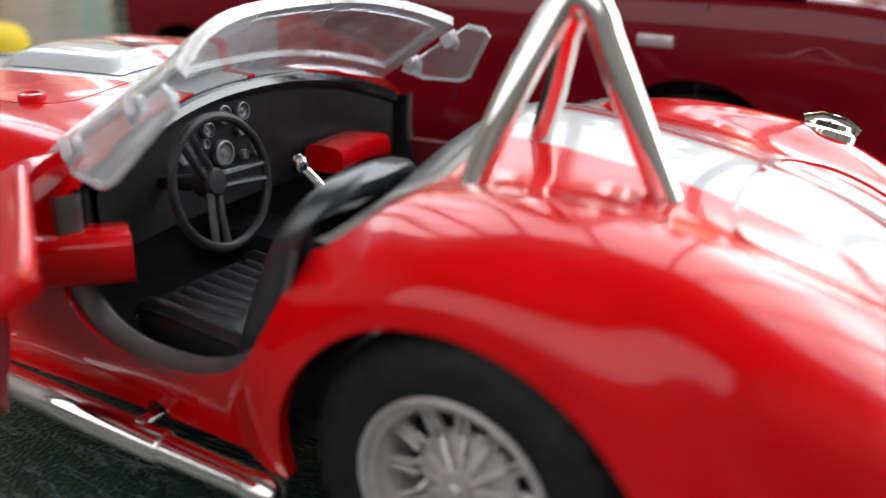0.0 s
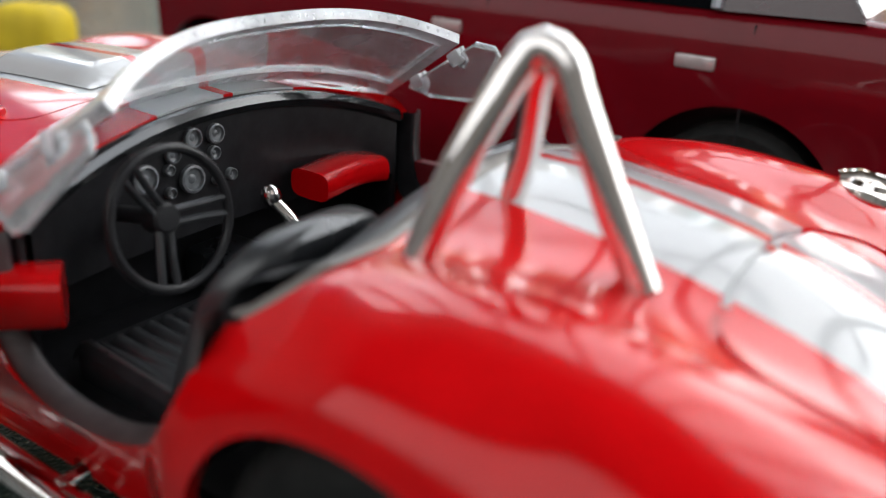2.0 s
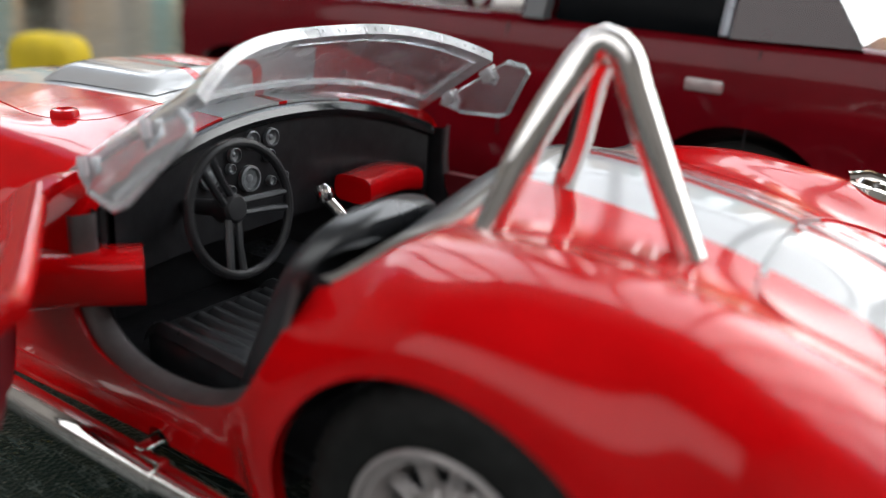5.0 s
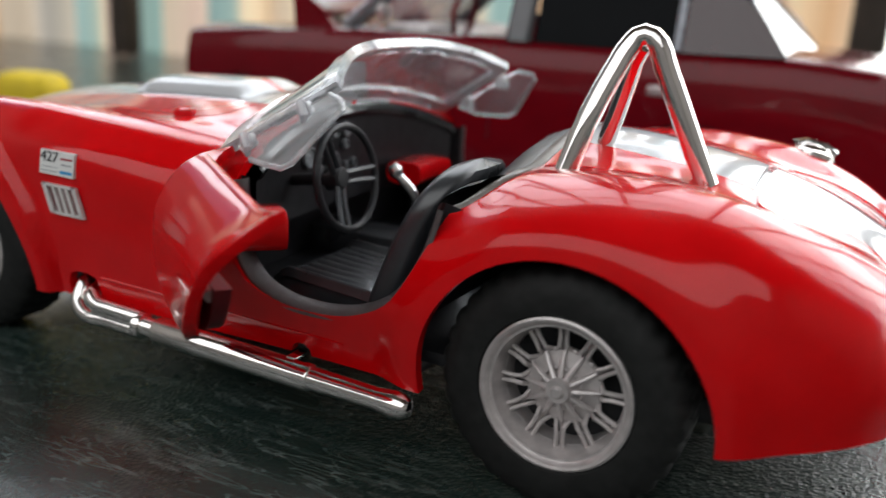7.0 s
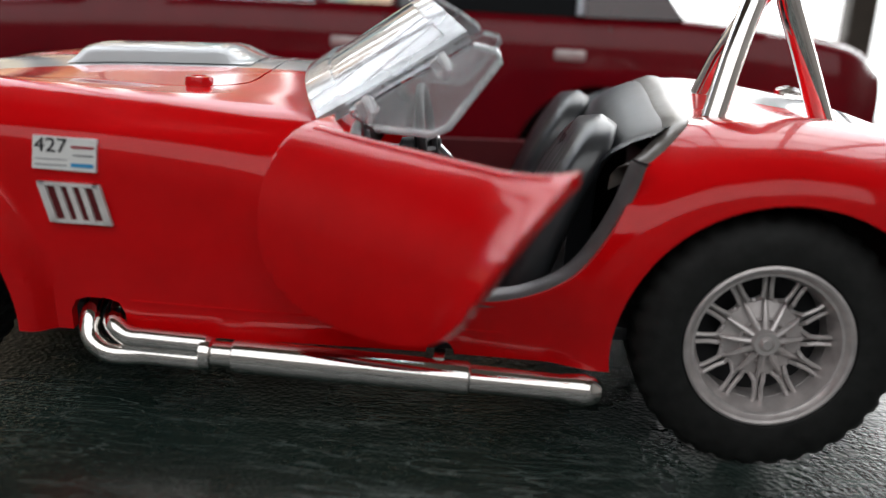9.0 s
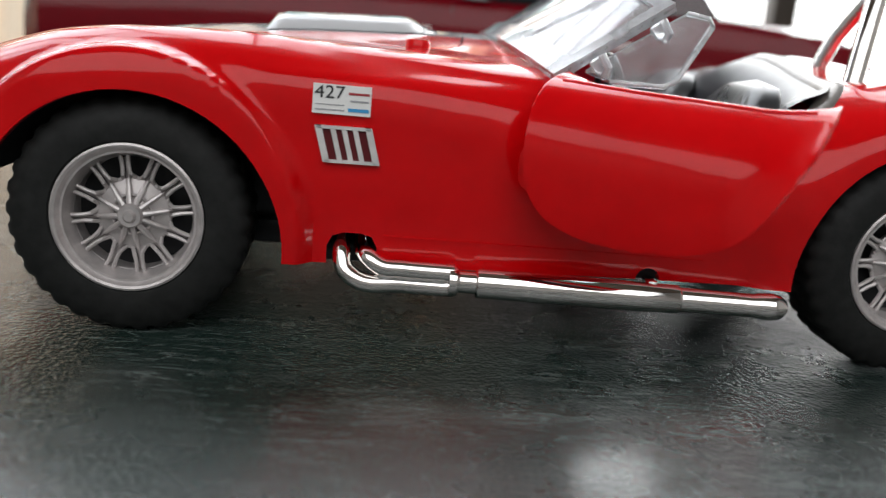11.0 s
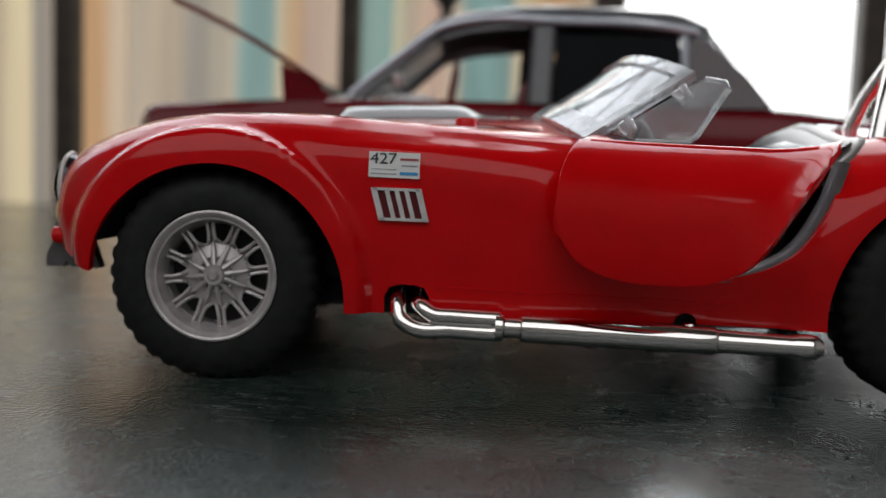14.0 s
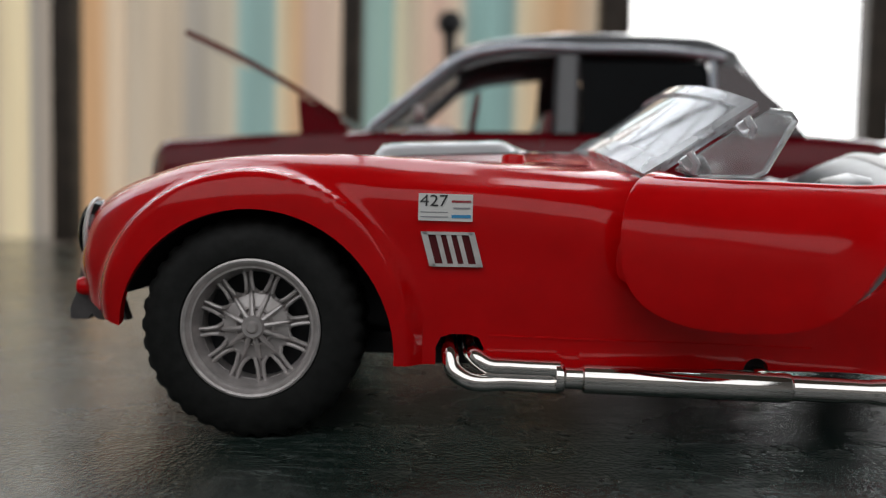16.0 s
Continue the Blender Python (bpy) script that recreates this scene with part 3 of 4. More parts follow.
def wheel(x, y, side, turn):
    hub = new("wheel")
    hub.parent = car
    hub.location = (Vector((x, y, HUB_Z)) * K) - car.location
    m = Matrix.Translation((x, y, HUB_Z)) @ Matrix.Rotation(radians(90 * side), 4, "X") @ Matrix.Rotation(radians(turn), 4, "Z")
    w = 0.20
    bm = bmesh.new()
    prof = [(0.205, 0.0), (0.212, 0.012), (0.235, 0.016), (0.265, 0.012), (0.292, 0.0), (0.302, -0.014), (0.307, -0.026), (0.307, -0.068), (0.307, -0.076), (0.307, -0.124), (0.307, -0.132), (0.307, -0.174), (0.305, -w + 0.012), (0.27, -w), (0.2, -w), (0.2, -0.02), (0.205, 0.0)]
    prof = [(0.205 + (r - 0.205) * 1.17 if r > 0.205 else r, h) for r, h in prof]
    seg = 170
    rings = []
    for q, (r, h) in enumerate(prof):
        ring = []
        for k in range(seg):
            lug = {5: 0, 6: 0, 7: 0, 8: 2, 9: 2, 10: 1, 11: 1, 12: 1}.get(q)
            r2 = r + (0.008 if lug is not None and (k + lug) % 5 < 3 else 0.0)
            a = 2 * math.pi * k / seg
            ring.append(bm.verts.new(m @ Vector((r2 * math.cos(a), r2 * math.sin(a), h))))
        rings.append(ring)
    for a, b in zip(rings, rings[1:]):
        for k in range(seg):
            bm.faces.new((a[k], a[(k + 1) % seg], b[(k + 1) % seg], b[k]))
    bmesh.ops.remove_doubles(bm, verts=bm.verts, dist=1e-6)
    bmesh.ops.recalc_face_normals(bm, faces=bm.faces)
    part("tyre", bm, RUBBER, hub, "black rubber tyre with blocky tread")
    bm = bmesh.new()
    lathe(bm, [(0.207, -0.004), (0.207, 0.010), (0.201, 0.013), (0.194, 0.010), (0.190, 0.002), (0.184, -0.004), (0.178, -0.004), (0.172, -0.03), (0.164, -0.055), (0.162, -0.12), (0.162, -0.16), (0.2, -0.16), (0.207, -0.004)], m, 72)
    lathe(bm, [(0, -0.004), (0.012, -0.005), (0.017, -0.010), (0.019, -0.014), (0.030, -0.014), (0.034, -0.020), (0.036, -0.045), (0, -0.045)], m, 40)
    for k in range(12):
        t = m @ Matrix.Rotation(2 * math.pi * (k + 0.5) / 12, 4, "Z")
        inner = [(0.168, 0.034), (0.15, 0.031), (0.13, 0.026), (0.112, 0.019), (0.101, 0.009), (0.098, 0.0)]
        loop = [t @ Vector((r, w, -0.050 - 0.02 * (r < 0.11))) for r, w in inner] + [t @ Vector((r, -w, -0.050 - 0.02 * (r < 0.11))) for r, w in inner[-2::-1]]
        tube(bm, loop, 0.0062, 8)
        t2 = m @ Matrix.Rotation(2 * math.pi * k / 12, 4, "Z")
        tube(bm, [t2 @ Vector((0.030, 0, -0.034)), t2 @ Vector((0.07, 0, -0.046)), t2 @ Vector((0.100, 0, -0.060))], 0, 8, True, [0.009, 0.008, 0.005])
    lathe(bm, [(0.05, -0.044), (0.055, -0.038), (0.060, -0.046)], m, 40)
    # hub cone, outer step and the webs between the openings
    lathe(bm, [(0.02, -0.042), (0.05, -0.052), (0.101, -0.068), (0.101, -0.085)], m, 60)
    lathe(bm, [(0.163, -0.085), (0.163, -0.062), (0.174, -0.058)], m, 60)
    for k in range(12):
        t2 = m @ Matrix.Rotation(2 * math.pi * k / 12, 4, "Z")
        web = [(0.098, 0.010), (0.118, 0.007), (0.140, 0.006), (0.160, 0.007)]
        quad_sheet(bm, [[t2 @ Vector((r, -w, -0.068)), t2 @ Vector((r, 0, -0.060)), t2 @ Vector((r, w, -0.068))] for r, w in web])
    part("rim", bm, ALLOY, hub, "silver spoked rim")
    bm = bmesh.new()
    lathe(bm, [(0.17, -0.12), (0, -0.12)], m, 40)
    part("brake_disc", bm, BLACK, hub)
    return hub


wheel(0.0, -0.765, 1, 8)
wheel(2.29, -0.765, 1, 3)
wheel(0.0, 0.765, -1, 0)
wheel(2.29, 0.765, -1, 10)

# exhaust side pipes
for s in (1, -1):
    bm = bmesh.new()
    # two stacked header pipes that bend out of the sill and meet in a clamp
    for k, (zt, xb) in enumerate(((0.226, 0.645), (0.184, 0.584))):
        run = catmull([(xb + 0.004, -0.60 * s, 0.298), (xb, -0.70 * s, 0.284), (xb + 0.003, -0.752 * s, 0.260), (xb + 0.018, -0.788 * s, zt + 0.024), (xb + 0.052, -0.803 * s, zt + 0.004), (0.76, -0.805 * s, zt), (0.905, -0.805 * s, zt - 0.004)], 34)
        tube(bm, run, 0.027, 16)
    box(bm, (0.79, -0.808 * s, 0.203), (0.20, 0.040, 0.036), 0.012)
    def pz(x):
        return 0.204 - 0.026 * (x - 0.75)
    secs = [(0.888, 0.030), (0.892, 0.043), (0.911, 0.044), (0.917, 0.041), (0.921, 0.032), (0.968, 0.032), (0.972, 0.041), (0.977, 0.043), (1.25, 0.043), (1.558, 0.042), (1.564, 0.040), (1.567, 0.036), (1.79, 0.034), (1.80, 0.036), (1.815, 0.038), (1.845, 0.041), (1.872, 0.037), (1.890, 0.024), (1.897, 0.0005)]
    tube(bm, [(x, -0.805 * s + 0.012 * s * max(0, x - 0.9), pz(x)) for x, r in secs], 0, 24, True, [r for x, r in secs])
    box(bm, (1.485, -0.765 * s, 0.222), (0.03, 0.07, 0.022), 0.006)
    part("side_pipe", bm, CHROME, car, "chrome side exhaust pipe")

for s in (1, -1):
    bm = bmesh.new()
    tube(bm, [(x, (side_y(x, 0.312 - 0.022 * (x - 0.69)) + 0.001) * s, 0.312 - 0.022 * (x - 0.69)) for x in np.linspace(0.70, 1.64, 24)], 0.0045, 6)
    part("sill_moulding", bm, RED, car)

# windscreen: a bowed clear sheet with a thick rim
def screen_point(u, v):
    """u: -1 to 1 across, v: 0 to 1 up."""
    b = 1 - abs(u) ** 2.4
    base = Vector((1.165 - 0.125 * b, 0.69 * u, 0.785 + 0.10 * b))
    top = Vector((1.505 - 0.16 * b, 0.60 * u, 1.005 + 0.095 * (1 - abs(u) ** 3)))
    return base.lerp(top, v)


bm = bmesh.new()
quad_sheet(bm, [[screen_point(-1 + 2 * i / 48, v / 8) for i in range(49)] for v in range(9)])
me = thicken(solid(bm), 0.012, 0)
screen = part_mesh("windscreen", me, CLEAR, car, "bowed clear plastic windscreen", sharp=30)
def screen_band(inner, outer):
    """A moulded band on the screen between two lines, standing proud on both sides."""
    bm = bmesh.new()
    quad_sheet(bm, [[a, b] for a, b in zip(inner, outer)])
    return thicken(solid(bm), 0.032, 0)


N = 40
edge_o = [screen_point(-1, v / 10) for v in range(10)] + [screen_point(-1 + 2 * i / N, 1) for i in range(N + 1)] + [screen_point(1, 1 - v / 10) for v in range(1, 11)]
edge_i = [screen_point(-0.955, 0.9 * v / 10) for v in range(10)] + [screen_point(0.955 * (-1 + 2 * i / N), 0.885) for i in range(N + 1)] + [screen_point(0.955, 0.9 * (1 - v / 10)) for v in range(1, 11)]
part_mesh("screen_rim", screen_band(edge_i, edge_o), MILKY, screen, "thick clear plastic rim", sharp=50)
part_mesh("screen_foot", screen_band([screen_point(-1 + 2 * i / N, 0.16) for i in range(N + 1)], [screen_point(-1 + 2 * i / N, -0.03) for i in range(N + 1)]), MILKY, screen, "milky plastic foot of the screen", sharp=50)
for s in (1, -1):
    bm = bmesh.new()
    wing = [(1.235, -0.715, 0.805), (1.30, -0.745, 0.782), (1.44, -0.785, 0.782), (1.475, -0.78, 0.80), (1.585, -0.70, 0.955), (1.575, -0.69, 0.975), (1.52, -0.665, 0.985), (1.36, -0.685, 0.885)]
    vs = [bm.verts.new((x, y * s, z)) for x, y, z in wing]
    bm.faces.new(vs)
    me = thicken(solid(bm), 0.016, 0)
    pane = part_mesh("wind_wing", me, WING, car, "clear plastic side wind deflector", sharp=30)
    bm = bmesh.new()
    tube(bm, [(x, y * s, z) for x, y, z in wing[1:7]], 0.009, 8)
    part("pane_edge", bm, MILKY, pane)
    for q in ((1.275, -0.715, 0.825), (1.446, -0.675, 0.932)):
        bm = bmesh.new()
        box(bm, (q[0], q[1] * s, q[2]), (0.05, 0.035, 0.05), 0.012, Matrix.Rotation(radians(-35), 4, "Y"))
        tube(bm, [(q[0] + 0.01, q[1] * s - 0.02 * s, q[2] - 0.03), (q[0] + 0.015, q[1] * s - 0.035 * s, q[2] - 0.005), (q[0] - 0.005, q[1] * s - 0.025 * s, q[2] + 0.03)], 0.012, 8)
        part("bracket", bm, MILKY, pane)

# cockpit
bm = bmesh.new()
box(bm, (1.45, 0, 0.29), (1.05, 1.38, 0.04), 0.01)
box(bm, (1.00, 0, 0.52), (0.05, 1.3, 0.5), 0.02)
part("cockpit_tub", bm, BLACK, car, "black plastic cockpit tub")
for s in (1, -1):
    bm = bmesh.new()
    box(bm, (1.10, 0.66 * s, 0.5), (0.25, 0.03, 0.42), 0.01)
    part("footwell_side", bm, BLACK, car)
# dashboard with a padded top edge
bm = bmesh.new()
rows, pad = [], []
for i in range(33):
    u = -1 + 2 * i / 32
    b = 1 - abs(u) ** 2.2
    x, z = 1.235 - 0.07 * b, 0.74 + 0.125 * b
    rows.append([(x + 0.006, 0.645 * u, z - 0.044), (x + 0.0, 0.645 * u, 0.52), (x - 0.1, 0.645 * u, 0.50)])
    pad.append([(x - 0.10, 0.63 * u, z + 0.004), (x - 0.05, 0.635 * u, z + 0.014), (x - 0.01, 0.64 * u, z + 0.012), (x + 0.018, 0.645 * u, z + 0.001), (x + 0.028, 0.645 * u, z - 0.018), (x + 0.024, 0.645 * u, z - 0.036), (x + 0.006, 0.645 * u, z - 0.045)])
quad_sheet(bm, rows)
bmesh.ops.recalc_face_normals(bm, faces=bm.faces)
dash = part("dashboard", bm, BLACK, car, "black dashboard with padded edge")
bm = bmesh.new()
quad_sheet(bm, pad)
bmesh.ops.recalc_face_normals(bm, faces=bm.faces)
part("padded_edge", bm, PANEL, dash, "glossy black padded edge")


def rib_seat(y):
    bm = bmesh.new()
    rows = []
    for i in range(15):
        a = i / 14
        x = 1.27 + 0.40 * a
        z = 0.43 - 0.03 * a - 0.05 * smooth(0.12, 0, a)
        row = []
        for j in range(73):
            v = -1 + 2 * j / 72
            rib = 0.017 * abs(math.sin(v * 4.5 * math.pi)) ** 0.7 * smooth(0.02, 0.10, a) if abs(v) < 0.8 else 0
            bolster = 0.035 * smooth(0.78, 0.9, abs(v)) - 0.03 * smooth(0.93, 1, abs(v))
            row.append((x, y + 0.21 * v, z - 0.03 + rib + bolster))
        rows.append(row)
    quad_sheet(bm, rows)
    box(bm, (1.47, y, 0.345), (0.40, 0.40, 0.10), 0.02)
    part("seat_cushion", bm, BLACK_GLOSS, car, "black ribbed seat cushion")
    bm = bmesh.new()
    rows = []
    for i in range(26):
        a = min(1.0, i / 24)
        close = math.sqrt(max(0.0, 1 - max(0, (a - 0.62) / 0.38) ** 2.4)) if i < 25 else 0.0
        w = 0.245 * (1 - 0.05 * a) * max(close, 0.001) ** 0.8
        d = 0.078 * (1 - 0.15 * a) * max(close, 0.001) ** 0.45
        cx, cz = 1.675 + 0.195 * a - 0.015 * math.sin(math.pi * a), 0.35 + 0.465 * a
        row = []
        for j in range(97):
            t = 2 * math.pi * j / 96
            c, s = math.cos(t), math.sin(t)
            px, py = math.copysign(abs(c) ** 0.62, c), math.copysign(abs(s) ** 0.75, s)
            front = smooth(0.2, 0.6, -c) * smooth(0.78, 0.6, abs(py))
            rib = front * (0.014 - 0.009 * abs(math.sin(py * 4.5 * math.pi))) * smooth(0.92, 0.8, a)
            row.append((cx + d * px + rib, y + w * py, cz))
        rows.append(row)
    quad_sheet(bm, rows)
    bmesh.ops.remove_doubles(bm, verts=bm.verts, dist=1e-5)
    bmesh.ops.recalc_face_normals(bm, faces=bm.faces)
    part("seat_back", bm, BLACK_GLOSS, car, "black ribbed bucket seat back", sharp=60)


rib_seat(-0.40)
rib_seat(0.36)

# glossy black panel behind the seats
bm = bmesh.new()
rows = []
for i in range(49):
    u = -1 + 2 * i / 48
    y = 0.62 * u
    xr = 2.073 - 0.075 * smooth(0.80, 1.0, abs(u))
    zr = top_z(2.10, 0.60 * u) - 0.006
    e = abs(u) ** 4
    rows.append([(xr, y, zr - 0.01), (xr - 0.02, y, zr - 0.004 - 0.02 * e), (xr - 0.07, y, zr - 0.014 - 0.03 * e), (xr - 0.12, y, zr - 0.035 - 0.04 * e), (xr - 0.16, y, zr - 0.065 - 0.05 * e), (xr - 0.19, y * 0.98, zr - 0.11 - 0.05 * e), (xr - 0.205, y * 0.96, zr - 0.18), (xr - 0.21, y * 0.95, 0.40)])
quad_sheet(bm, rows)
bmesh.ops.recalc_face_normals(bm, faces=bm.faces)
part("rear_panel", bm, SATIN, car, "satin black panel behind the seats", sharp=60)

# rim round the back of the cockpit, sky reflection put into its grey
bm = bmesh.new()
back = sorted([p for p in COCKPIT if p[0] > 1.925], key=lambda p: math.atan2(p[1], p[0] - 1.75))
rows = []
for x, y in back:
    d = Vector((1.60 - x, -0.6 * y)).normalized()
    z = top_z(x + 0.01, y) + 0.003
    rows.append([(x - d.x * 0.006, y - d.y * 0.006, z - 0.012), (x, y, z), (x + d.x * 0.022, y + d.y * 0.022, z + 0.001), (x + d.x * 0.055, y + d.y * 0.055, z - 0.012), (x + d.x * 0.075, y + d.y * 0.075, z - 0.035), (x + d.x * 0.080, y + d.y * 0.080, z - 0.075)])
quad_sheet(bm, rows)
bmesh.ops.recalc_face_normals(bm, faces=bm.faces)
part("cockpit_rim", bm, RIM_SHEEN, car, "satin rim behind the seats, its reflection painted grey", sharp=60)

# grey sill trim round the door opening
for s in (1, -1):
    bm = bmesh.new()
    line = catmull([(1.245, 0.72), (1.25, 0.56), (1.275, 0.475), (1.33, 0.415), (1.41, 0.382), (1.52, 0.370), (1.66, 0.386), (1.79, 0.450), (1.873, 0.568), (1.923, 0.70), (1.934, 0.74)], 60)
    rows, wall = [], []
    for i, (x, z) in enumerate(line):
        d = line[min(i + 1, 59)] - line[max(i - 1, 0)]
        nx, nz = -d[1] / np.hypot(*d), d[0] / np.hypot(*d)
        def q(o, y):
            return (x + nx * o, y * s, z + nz * o)
        rows.append([q(-0.012, -0.766), q(0.002, -0.766), q(0.008, -0.760), q(0.022, -0.722), q(0.020, -0.712)])
        wall.append([q(0.0195, -0.711), q(0.015, -0.703), q(-0.06, -0.690)])
    quad_sheet(bm, rows)
    bmesh.ops.recalc_face_normals(bm, faces=bm.faces)
    part("door_sill", bm, SILL, car, "grey metal door sill")
    bm = bmesh.new()
    quad_sheet(bm, wall)
    bmesh.ops.recalc_face_normals(bm, faces=bm.faces)
    part("tub_wall", bm, BLACK, car)
    bm = bmesh.new()
    tube(bm, [(1.872, -0.768 * s, 0.535), (1.872, -0.70 * s, 0.545)], 0.012, 10)
    part("latch", bm, ALLOY, car)

# steering wheel
m = Matrix.Translation((1.405, -0.395, 0.69)) @ Matrix.Rotation(radians(80), 4, "Y")
bm = bmesh.new()
tube(bm, [m @ Vector((0.165 * math.cos(a), 0.165 * math.sin(a), 0)) for a in [2 * math.pi * k / 56 for k in range(57)]], 0.0125, 10, False)
ring = part("steering_wheel", bm, BLACK, car, "black three-spoke steering wheel")
for a in (88, 345, 215):
    t = m @ Matrix.Rotation(radians(a), 4, "Z")
    bm = bmesh.new()
    for dy in (-0.015, 0.015):
        tube(bm, [t @ Vector((0.02, dy, -0.03)), t @ Vector((0.09, dy * 1.1, -0.018)), t @ Vector((0.163, dy * 1.4, 0))], 0.010, 8)
    part("spoke", bm, BLACK_GLOSS, ring)
bm = bmesh.new()
lathe(bm, [(0, -0.012), (0.03, -0.014), (0.038, -0.022), (0.038, -0.07), (0.022, -0.08), (0.02, -0.24)], m, 28)
part("column", bm, BLACK, ring)

# dials and switches
for gy, gz, r in ((-0.14, 0.788, 0.027), (-0.062, 0.785, 0.027), (-0.305, 0.715, 0.037), (-0.15, 0.678, 0.038), (-0.07, 0.733, 0.019), (-0.225, 0.720, 0.015), (-0.225, 0.658, 0.015), (-0.012, 0.660, 0.017), (-0.062, 0.655, 0.015), (-0.21, 0.757, 0.022)):
    b = 1 - abs(gy / 0.645) ** 2.2
    m = Matrix.Translation((1.236 - 0.07 * b + 0.004, gy, gz)) @ Matrix.Rotation(radians(86), 4, "Y")
    bm = bmesh.new()
    lathe(bm, [(r * 0.35, 0.006), (r * 0.75, 0.008), (r * 0.82, 0.016), (r, 0.014), (r * 1.02, -0.01)], m, 24)
    lathe(bm, [(0, 0.012), (r * 0.35, 0.006)], m, 24)
    part("dial", bm, DIAL, car)

# gear lever with a ribbed boot
bm = bmesh.new()
lever = catmull([(1.47, -0.03, 0.44), (1.475, -0.035, 0.52), (1.455, -0.05, 0.59), (1.40, -0.075, 0.655)], 20)
tube(bm, lever, 0.017, 12)
lathe(bm, [(0, 0.038), (0.015, 0.035), (0.026, 0.02), (0.026, 0.0), (0.018, -0.014)], Matrix.Translation((1.40, -0.075, 0.655)) @ Matrix.Rotation(radians(-30), 4, "Y"), 20)
for k in range(5):
    lathe(bm, [(0.02, -0.016), (0.030 + 0.004 * (4 - k), 0), (0.02, 0.016)], Matrix.Translation((1.47, -0.03, 0.43 + 0.028 * k)), 20)
part("gear_lever", bm, CHROME, car, "chrome gear lever with ribbed boot")
bm = bmesh.new()
box(bm, (1.38, 0.02, 0.36), (0.75, 0.20, 0.12), 0.04)
part("tunnel", bm, BLACK_GLOSS, car)

# roll bar
bm = bmesh.new()
foot = (2.155, -0.455, top_z(2.155, -0.455) - 0.01)
rear = (2.505, -0.285, top_z(2.505, -0.285) - 0.01)
far = (2.172, -0.178, top_z(2.172, -0.178) - 0.01)
main = [foot, (2.195, -0.413, 0.98), (2.235, -0.365, 1.10), (2.262, -0.335, 1.165), (2.283, -0.322, 1.192), (2.305, -0.318, 1.196), (2.33, -0.316, 1.178), (2.36, -0.312, 1.115), (2.41, -0.305, 1.01), rear]
tube(bm, catmull(main, 40), 0.032, 20)
tube(bm, [far, (2.21, -0.20, 0.98), (2.27, -0.29, 1.13), (2.295, -0.315, 1.17)], 0.027, 16)
part("roll_bar", bm, CHROME, car, "chrome roll bar hoop behind the driver")

# fuel cap
bm = bmesh.new()
z = top_z(2.69, 0.58)
m = Matrix.Translation((2.69, 0.58, z - 0.005)) @ Matrix.Rotation(radians(8), 4, "Y") @ Matrix.Rotation(radians(-14), 4, "X")
lathe(bm, [(0.074, -0.03), (0.074, 0.004), (0.068, 0.010), (0.058, 0.012), (0.052, 0.026), (0.030, 0.034), (0, 0.036)], m, 32)
tube(bm, [m @ Vector(q) for q in ((-0.07, -0.02, 0.018), (-0.03, -0.01, 0.036), (0.03, 0.01, 0.036), (0.07, 0.02, 0.018))], 0.015, 10)
part("fuel_cap", bm, CHROME, car, "chrome fuel filler cap")

# hood scoop and pins
bm = bmesh.new()
rows = []
for i in range(21):
    a = i / 20
    x = 0.29 + 0.56 * a
    h = 0.04 * smooth(0, 0.06, a) * smooth(1.0, 0.80, a)
    w = 0.205
    row = []
    for j in range(15):
        v = -1 + 2 * j / 14
        e = (1 - abs(v) ** 6)
        row.append((x, w * v, top_z(x, w * v) + h * e + 0.003))
    rows.append(row)
quad_sheet(bm, rows)
bmesh.ops.recalc_face_normals(bm, faces=bm.faces)
part("hood_scoop", bm, RED, car, "white painted hood scoop", sharp=60)
for s in (1, -1):
    bm = bmesh.new()
    z = top_z(0.775, 0.45 * s)
    lathe(bm, [(0.038, -0.02), (0.038, 0.012), (0.034, 0.019), (0.022, 0.021), (0.020, 0.012), (0, 0.012)], Matrix.Translation((0.775, 0.45 * s, z)), 24)
    part("hood_pin", bm, DOOR_RED, car)

